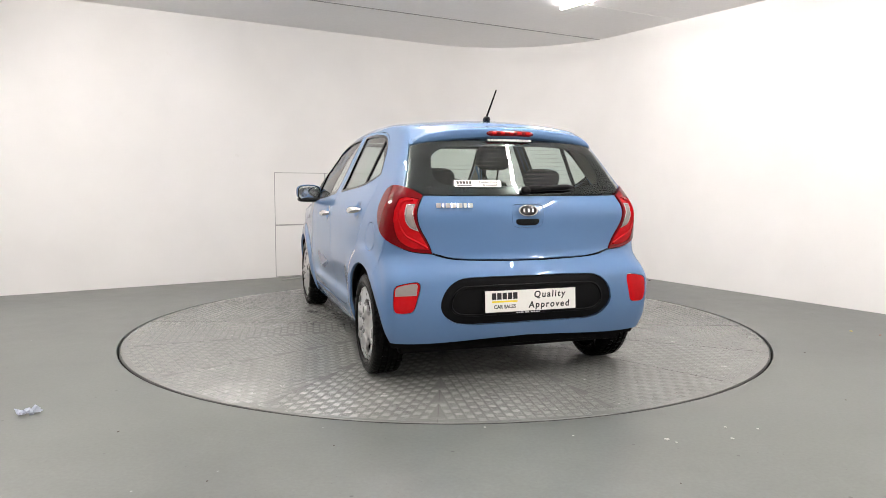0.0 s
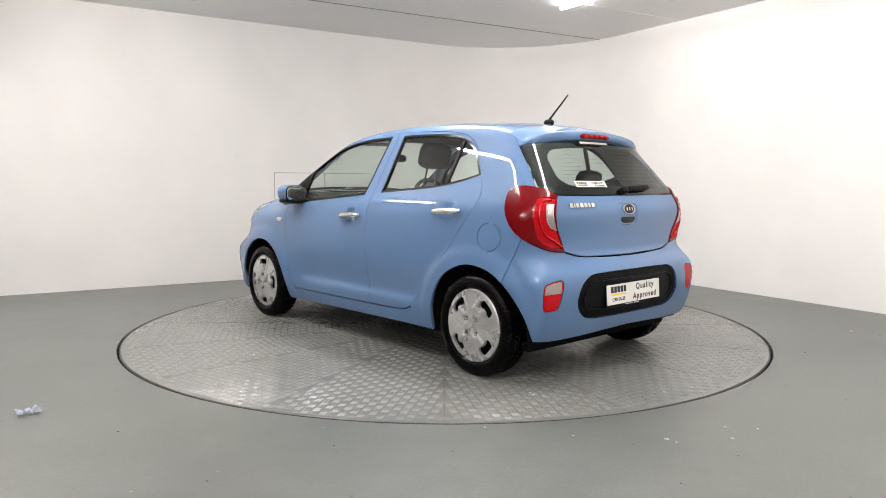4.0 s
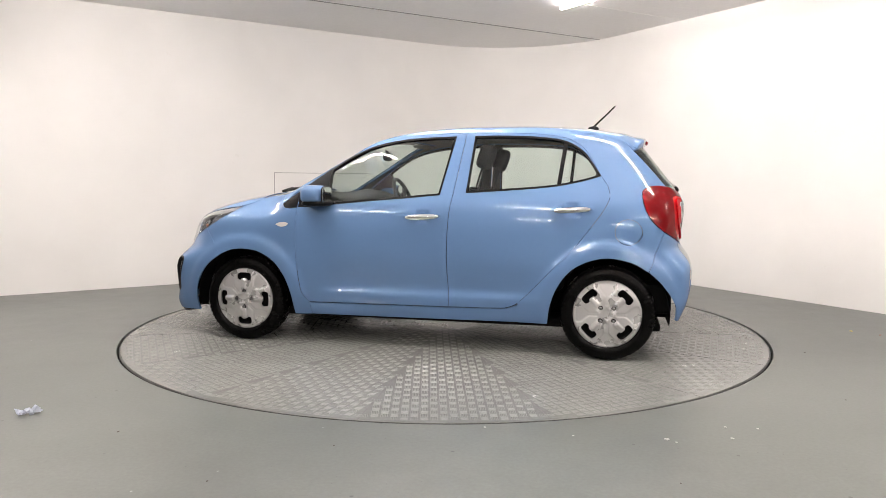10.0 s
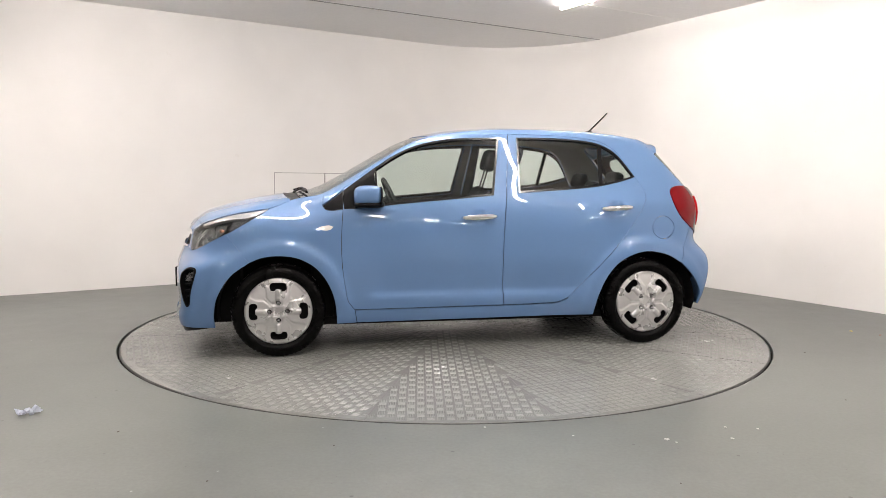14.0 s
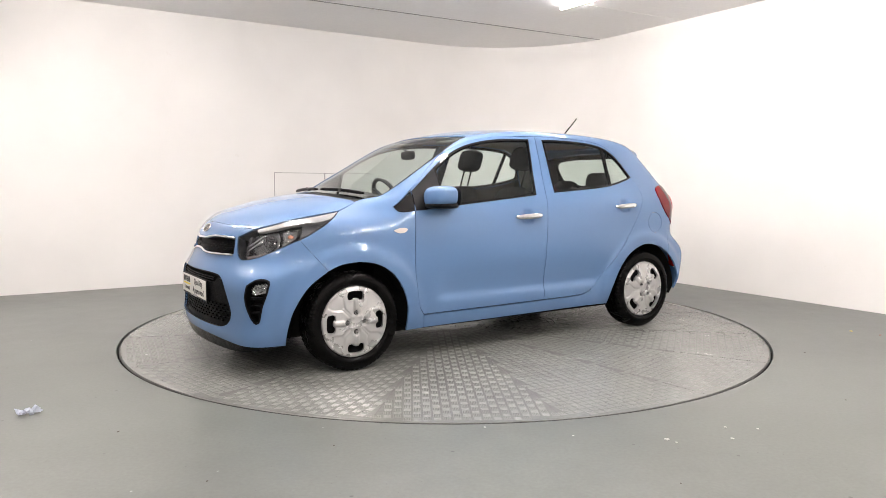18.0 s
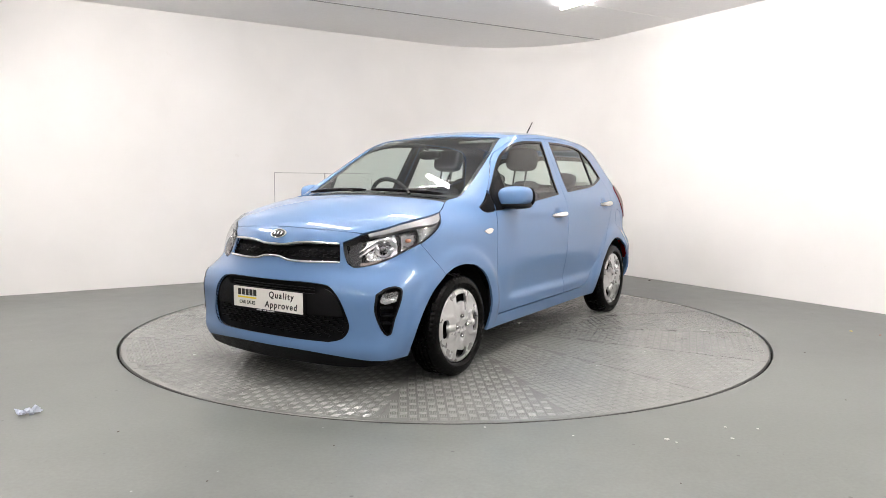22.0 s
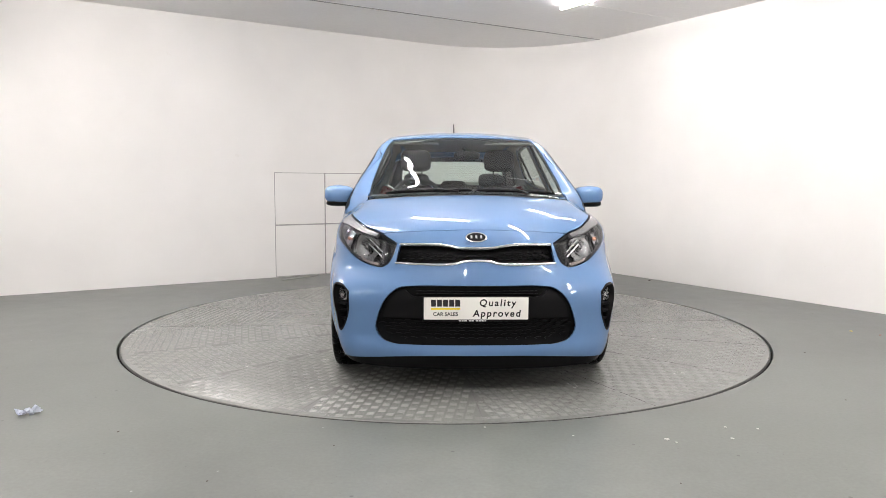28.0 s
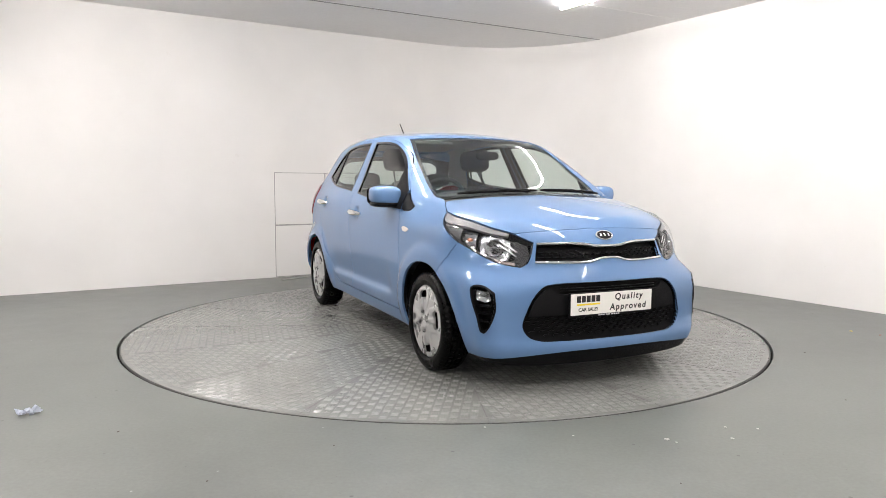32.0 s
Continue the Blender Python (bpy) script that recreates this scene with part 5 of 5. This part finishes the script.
def wheels():
    cap, tyre = hub_cap_mesh(), tyre_mesh()
    bm = bmesh.new()
    lathe(bm, [(.206, .070), (.200, .074), (.190, .070), (.176, .055), (.165, .04), (.10, .042), (.06, .052), (.002, .052)], n=48)
    lathe(bm, [(.170, .05), (.176, -.06), (.196, -.076), (.206, -.070)], n=48)
    rim = bpy.data.meshes.new("wheel")
    bm.to_mesh(rim); bm.free()
    rim.polygons.foreach_set("use_smooth", [True] * len(rim.polygons))
    rim.materials.append(UNDER)
    bm = bmesh.new()
    lathe(bm, [(.0105, -.035), (.0105, .008), (.0085, .012), (.001, .0135)], n=6)
    bmesh.ops.recalc_face_normals(bm, faces=bm.faces)
    bolt = bpy.data.meshes.new("wheel_bolt")
    bm.to_mesh(bolt); bm.free()
    bolt.materials.append(BOLT)
    for wx, turn in ((1.2, 0), (-1.2, 45)):
        for sgn in (1, -1):
            m = Matrix.Translation((wx, .694 * sgn, .2815)) @ pose(0, 0, 0, rx=-90 * sgn) @ pose(0, 0, 0, rz=turn + (11 if sgn < 0 else 0))
            w = again("wheel", rim, car, m, "black steel wheel with a silver cover")
            again("tyre", tyre, w, None, "black rubber tyre")
            again("hub_cap", cap, w, pose(0, 0, .0765), "silver plastic wheel cover")
            for k in range(4):
                a = k * math.pi / 2
                again("wheel_bolt", bolt, w, pose(.0545 * math.cos(a), .0545 * math.sin(a), .089))

wheels()

# ---- mirrors, aerial, wipers ----
def door_mirror(right, parent):
    bm = bmesh.new()
    def shape(p):
        return Vector((p.x * (1 if p.x > 0 else .75), p.y, p.z * (1 - .25 * max(p.y, 0) / .085 * .4) + .006 * (p.y / .085)))
    rounded(bm, .644, .819, .985, .098, .100, .066, 3.2, shape=shape)
    # flat back where the glass sits
    for v in bm.verts:
        v.co.x = max(v.co.x, .573)
    black = bmesh.new()
    rounded(black, .645, .813, .934, .092, .097, .022, 3.0)
    arm = bmesh.new()
    rounded(arm, .645, .742, .930, .036, .045, .022, 3.0)
    glass = bmesh.new()
    rounded(glass, .572, .829, .986, .003, .080, .052, 3.5)
    rim_ = bmesh.new()
    rounded(rim_, .576, .828, .984, .006, .088, .060, 3.5)
    made = []
    for b in (bm, black, arm, glass, rim_):
        if right:
            bmesh.ops.scale(b, vec=(1, -1, 1), verts=b.verts)
            bmesh.ops.reverse_faces(b, faces=b.faces)
    mi = part("door_mirror", bm, PAINT, parent, "blue door mirror with a black foot", smooth=True)
    part("mirror_underside", black, BLACK, parent, "black underside of the mirror", smooth=True)
    part("mirror_arm", arm, BLACK, parent, smooth=True)
    part("mirror_rim", rim_, BLACK, parent, smooth=True)
    part("mirror_glass", glass, MIRROR, parent, "mirror glass", smooth=True)

doors = [o for o in car.children if o.name.startswith("front_door")]
door_mirror(False, doors[0])
door_mirror(True, doors[1])

bm = bmesh.new()
rounded(bm, -1.075, 0, 1.444, .038, .017, .020, 2.4)
part("aerial_foot", bm, BLACK, car, "black aerial foot", smooth=True)
part("aerial", sweep(bmesh.new(), [(-1.075, 0, 1.455), (-1.10, 0, 1.482), (-1.160, 0, 1.540), (-1.220, 0, 1.600)], [.0075, .006, .0052, .0042], 8), BLACK, car, "thin black roof aerial", smooth=True)

def wiper(a, b, pivot, lift=.016):
    """A blade from a to b over the glass and its arm from the pivot, in plan."""
    ts = np.linspace(0, 1, 9)
    p = above(a[0] + (b[0] - a[0]) * ts, a[1] + (b[1] - a[1]) * ts)
    blade = part("wiper_blade", sweep(bmesh.new(), (p + (0, 0, lift)).tolist(), [.004] + [.008] * 7 + [.004], 6, 1.4), BLACK, car, smooth=True)
    mid = Vector(p[4]) + Vector((0, 0, lift + .010))
    q = Vector(above([pivot[0]], [pivot[1]])[0]) + Vector((0, 0, .012))
    part("wiper_arm", sweep(bmesh.new(), [q, q.lerp(mid, .3) + Vector((0, 0, .003)), q.lerp(mid, .8) + Vector((0, 0, .003)), mid], [.010, .008, .006, .005], 8, .7), BLACK, blade, smooth=True)

wiper((1.035, -.50), (1.095, .02), (1.12, -.06))
wiper((1.085, .05), (1.02, .535), (1.11, .36))
ts = np.linspace(0, 1, 9)
p = around(REAR - .02 + .40 * ts, 1.028 + .010 * ts)
blade = part("rear_wiper", sweep(bmesh.new(), (p * (1, 1, 1) + normals(p) * .016).tolist(), [.008] + [.011] * 7 + [.006], 8, 1.5), BLACK, tg, "black rear wiper", smooth=True)
for o in (blade,):
    o.matrix_basis = Matrix.Scale(-1, 4, (0, 1, 0)) if p[-1][1] > 0 else Matrix.Identity(4)
bm = bmesh.new()
rounded(bm, 0, 0, 0, .026, .022, .018, 2.6, m=skin_frame(REAR, 1.022, .012))
part("wiper_foot", bm, BLACK, tg, smooth=True)
pts = [(-1.424 + .17 * y * y, y, 1.340 - .10 * y * y) for y in np.linspace(-.140, .140, 13)]
part("high_brake_lamp", sweep(bmesh.new(), pts, [.006] + [.016] * 11 + [.006], 12), RED_LENS, tg, "dark red high-level brake lamp", smooth=True)
for y in (-.100, -.050, 0, .050, .100):
    bm = bmesh.new()
    rounded(bm, -1.4375 + .17 * y * y, y, 1.340 - .10 * y * y, .006, .015, .008, 3)
    part("brake_diode", bm, RED_BRIGHT, tg, "bright red lamp segment", smooth=True)

# ---- cabin ----
for right in (False, True):
    kw = dict(right=right, thick=0)
    sheet("door_card", DASH, car, outline([(.92, .93), (.60, .945), (.2, .965), (-.2, .995)], [(-.2, .995), (-.21, .25)], [(-.21, .25), (.80, .25)], [(.80, .25), (.92, .93)]), lift=-.055, label="dark grey door trim", **kw)
    sheet("door_card", DASH, car, outline([(-.22, 1.0), (-.6, 1.02), (-.9, 1.045), (-1.13, 1.085)], [(-1.13, 1.085), (-1.16, .95), (-.85, .55)], [(-.85, .55), (-.7, .25)], [(-.7, .25), (-.21, .25)], [(-.21, .25), (-.22, 1.0)]), lift=-.055, label="dark grey door trim", **kw)
sheet("headlining", LINER, car, plan_mirrored(outline([(.22, 0), (.20, .25), (.15, .45)], [(.15, .45), (-.4, .465), (-.8, .46), (-1.2, .44)], [(-1.2, .44), (-1.30, .25), (-1.32, 0)])), mode=above, lift=-.035, thick=0, step=.08, label="pale grey headlining")
sheet("tailgate_trim", DASH, car, mirrored(outline([(REAR, .68), (-1.74, .70)], [(-1.74, .70), (-1.72, .98), (-1.70, 1.04)], [(-1.70, 1.04), (-1.80, 1.045), (REAR, 1.045)]), REAR), lift=-.045, thick=0, step=.06)

def slab_part(name, x0, x1, y0, y1, z0, z1, mat, label="", bevel=.02):
    bm = bmesh.new()
    box(bm, x0, x1, y0, y1, z0, z1, bevel)
    return part(name, bm, mat, car, label)

slab_part("floor_pan", -1.52, 1.0, -.66, .66, .165, .215, UNDER)
slab_part("engine_bay", .98, 1.70, -.395, .395, .19, .77, UNDER)
slab_part("bay_side", 1.44, 1.66, -.60, .60, .19, .60, UNDER)
slab_part("boot_floor", -1.58, -.95, -.62, .62, .27, .45, UNDER)
slab_part("exhaust_box", -1.56, -1.30, -.50, .05, .19, .27, UNDER)
slab_part("front_bulkhead", .86, 1.0, -.62, .62, .21, .90, UNDER)
slab_part("parcel_shelf", -1.46, -1.12, -.56, .56, .955, .985, DASH)

def dashboard():
    prof = [(.98, .985), (.86, .992), (.70, .985), (.56, .965), (.47, .925), (.45, .86), (.50, .78), (.58, .66), (.66, .50), (.95, .45)]
    bm = bmesh.new()
    rows = []
    for k in np.linspace(-1, 1, 21):
        y = k * .665
        hood = .035 * math.exp(-((y + .33) / .16) ** 2)
        rows.append([bm.verts.new((x - .10 * k * k * (1 if x > .8 else .0), y, z + (hood if .5 < x < .75 and z > .9 else 0))) for x, z in prof])
    for a, b in zip(rows, rows[1:]):
        for i in range(len(a) - 1):
            bm.faces.new((a[i], a[i + 1], b[i + 1], b[i]))
    for r in (rows[0], rows[-1]):
        bm.faces.new(r)
    bmesh.ops.recalc_face_normals(bm, faces=bm.faces)
    d = part("dashboard", bm, DASH, car, "dark plastic dashboard", smooth=True)
    d.data.set_sharp_from_angle(angle=radians(50))
    bm = bmesh.new()
    box(bm, .44, .47, -.11, .11, .80, .93, .01)
    part("centre_console", bm, GLOSS_BLACK, d)
    # steering wheel, on the right-hand side
    m = Matrix.Translation((.385, -.318, .930)) @ pose(0, 0, 0, ry=-66)
    path = [m @ Vector((.178 * math.cos(a), .178 * math.sin(a), 0)) for a in np.linspace(0, 2 * math.pi, 41)]
    w = part("steering_wheel", sweep(bmesh.new(), path, .0155, 10, cap=False), DASH, car, "dark steering wheel", smooth=True)
    bm = bmesh.new()
    rounded(bm, 0, 0, -.015, .065, .075, .028, 3, m=m)
    part("hub_pad", bm, DASH, w, smooth=True)
    for a in (0, 125, 235):
        bm = bmesh.new()
        box(bm, .05, .17, -.016, .016, -.018, .004, .004, m=m @ pose(0, 0, 0, rz=a + 180))
        part("spoke", bm, DASH, w)
    part("steering_column", sweep(bmesh.new(), [m @ Vector((0, 0, -.02)), m @ Vector((0, 0, -.22))], .045, 12), DASH, w, smooth=True)

dashboard()

def front_seat(y):
    bm = bmesh.new()
    rounded(bm, .08, y, .415, .27, .245, .085, 4)
    s = part("front_seat", bm, FABRIC, car, "dark cloth front seat", smooth=True)
    bm = bmesh.new()
    lean = Matrix.Translation((-.14, y, .45)) @ pose(0, 0, 0, ry=-17)
    def shape(p):
        return Vector((p.x, p.y * (1 - .18 * max(p.z, 0) / .31), p.z))
    rounded(bm, 0, 0, .30, .065, .235, .315, 4, m=lean, shape=shape)
    part("backrest", bm, FABRIC, s, smooth=True)
    bm = bmesh.new()
    rounded(bm, 0, 0, .830, .048, .122, .085, 4, m=lean)
    part("headrest", bm, FABRIC, s, smooth=True)
    for d in (-.048, .048):
        part("headrest_post", sweep(bmesh.new(), [lean @ Vector((0, d, .58)), lean @ Vector((0, d, .79))], .0065, 8), BOLT, s, smooth=True)

front_seat(.335)
front_seat(-.335)

def rear_seat():
    bm = bmesh.new()
    rounded(bm, -.68, 0, .44, .25, .60, .09, 5)
    s = part("rear_bench", bm, FABRIC, car, "dark cloth rear bench", smooth=True)
    lean = Matrix.Translation((-.92, 0, .50)) @ pose(0, 0, 0, ry=-20)
    for y, w in ((.36, .23), (-.24, .35)):
        bm = bmesh.new()
        rounded(bm, 0, y, .25, .06, w, .275, 5, m=lean)
        part("backrest", bm, FABRIC, s, smooth=True)
    for y in (.34, -.34, 0):
        bm = bmesh.new()
        rounded(bm, 0, y, .630 if y else .58, .04, .115, .060 if y else .04, 3.2, m=lean)
        part("headrest", bm, FABRIC, s, smooth=True)

rear_seat()
bm = bmesh.new()
rounded(bm, .415, .03, 1.258, .018, .090, .032, 3)
rm = part("rear_view_mirror", bm, BLACK, car, "black rear-view mirror", smooth=True)
part("mirror_stem", sweep(bmesh.new(), [(.415, .02, 1.29), (.44, 0, 1.305)], .008, 8), BLACK, rm)
for y in (.33, -.33):
    bm = bmesh.new()
    rounded(bm, .22, y, 1.345, .07, .17, .012, 4, m=None)
    part("sun_visor", bm, LINER, car, smooth=True)

# ---- things about the room ----
def wall_panel(a0, a1, z0, z1):
    """A square service panel on the long wall."""
    p, q = wall_point(a0, 0), wall_point(a1, 0)
    d = (q - p).normalized()
    turn = math.degrees(math.atan2(d.y, d.x))
    top = tagged(new("wall_panel"), "square white painted service panel on the wall", "panel", "wall panels")
    m = Matrix.Translation(wall_point((a0 + a1) / 2, (z0 + z1) / 2)) @ pose(0, 0, 0, rz=turn)
    top.matrix_basis = m
    w, h = abs(a0 - a1) / 2, (z1 - z0) / 2
    bm = bmesh.new()
    box(bm, -w + .006, w - .006, -.006, .0, -h + .006, h - .006, .002)
    part("board", bm, WALL, top)
    for x0, x1, y0, y1 in ((-w, w, h - .006, h), (-w, w, -h, -h + .006), (-w, -w + .006, -h + .006, h - .006), (w - .006, w, -h + .006, h - .006)):
        bm = bmesh.new()
        box(bm, x0, x1, -.0025, .0, y0, y1)
        part("joint", bm, TRIM_GREY, top, "thin dark joint")

for a1, a0 in ((3.012, 3.612), (2.41, 3.010)):
    wall_panel(a0, a1, .592, 1.182)
    wall_panel(a0, a1, .003, .590)

bm = slab(bmesh.new(), [(-1.80, 2.36), (-1.76, 2.33), (-1.46, 2.72), (-1.50, 2.75)], .001, .012)
tagged(part("metal_strip", bm, TRIM_GREY), "loose grey metal strip lying by the wall", "strip")

def scrap(name, x, y, size, mat, label, category, seed, flat=.3):
    rnd = random.Random(seed)
    bm = bmesh.new()
    bmesh.ops.create_icosphere(bm, subdivisions=2, radius=size)
    for v in bm.verts:
        v.co *= 1 + rnd.uniform(-.35, .35)
        v.co.z = (v.co.z + size) * flat
    bmesh.ops.translate(bm, vec=(x, y, .0005), verts=bm.verts)
    return tagged(part(name, bm, mat), label, category)

def crumpled_paper():
    rnd = random.Random(5)
    bm = bmesh.new()
    bmesh.ops.create_grid(bm, x_segments=9, y_segments=6, size=.5)
    for v in bm.verts:
        x, y = v.co.x, v.co.y
        v.co = Vector((x * .085 + rnd.uniform(-.008, .008), y * .06 * (.5 + abs(x)) + rnd.uniform(-.008, .008), .006 + .028 * abs(math.sin(x * 9 + y * 5)) * rnd.random() + .004))
    bmesh.ops.transform(bm, matrix=Matrix.Translation((-1.915, -2.175, 0)) @ pose(0, 0, 0, rz=55), verts=bm.verts)
    g = bmesh.ops.solidify(bm, geom=bm.faces[:], thickness=.0015)
    tagged(part("crumpled_paper", bm, PAPER), "crumpled pale paper tissue lying on the floor", "litter")

crumpled_paper()
for k, (x, y, s, mat, what) in enumerate([(1.216, -2.446, .011, CHIP_WHITE, "white"), (1.24, -2.307, .010, CHIP_WHITE, "white"), (1.375, -2.326, .010, CHIP_WHITE, "white"), (.934, -2.463, .016, CHIP_WHITE, "white"), (.964, -2.495, .009, CHIP_WHITE, "white"), (.179, -2.322, .009, CHIP_WHITE, "white"), (2.975, -.233, .016, CHIP_YELLOW, "yellow"), (3.109, -.366, .014, CHIP_RED, "red"), (2.272, 2.465, .022, CHIP_BROWN, "brown"), (-2.35, -1.75, .015, CHIP_BROWN, "brown"), (-1.40, -2.40, .008, CHIP_BROWN, "brown"), (-.85, -2.9, .007, CHIP_BROWN, "brown"), (-1.75, -2.75, .007, CHIP_BROWN, "brown"), (.55, -2.42, .007, CHIP_WHITE, "white"), (-.45, -2.55, .006, CHIP_BROWN, "brown"), (.85, -2.9, .006, CHIP_BROWN, "brown"), (2.0, -1.9, .007, CHIP_BROWN, "brown"), (2.3, -.9, .008, CHIP_BROWN, "brown")]):
    scrap("floor_scrap", x, y, s * .6, mat, f"small {what} scrap lying on the painted floor", "litter", k)["group"] = "scraps on the floor"

def motions():
    rows = []
    ts = [t for t, _ in TURN]
    for k in range(17):
        t = 2.0 * k
        a = float(np.polyval(np.polyfit(ts, [v for _, v in TURN], 3), t))
        rows.append((t, a))
    walk(turntable, [(t, pose(0, 0, 0, rz=a)) for t, a in rows])
    walk(car, [(t, pose(0, 0, 0, rz=a) @ pose(CAR_OFFSET[0], CAR_OFFSET[1], 0.004)) for t, a in rows])

motions()
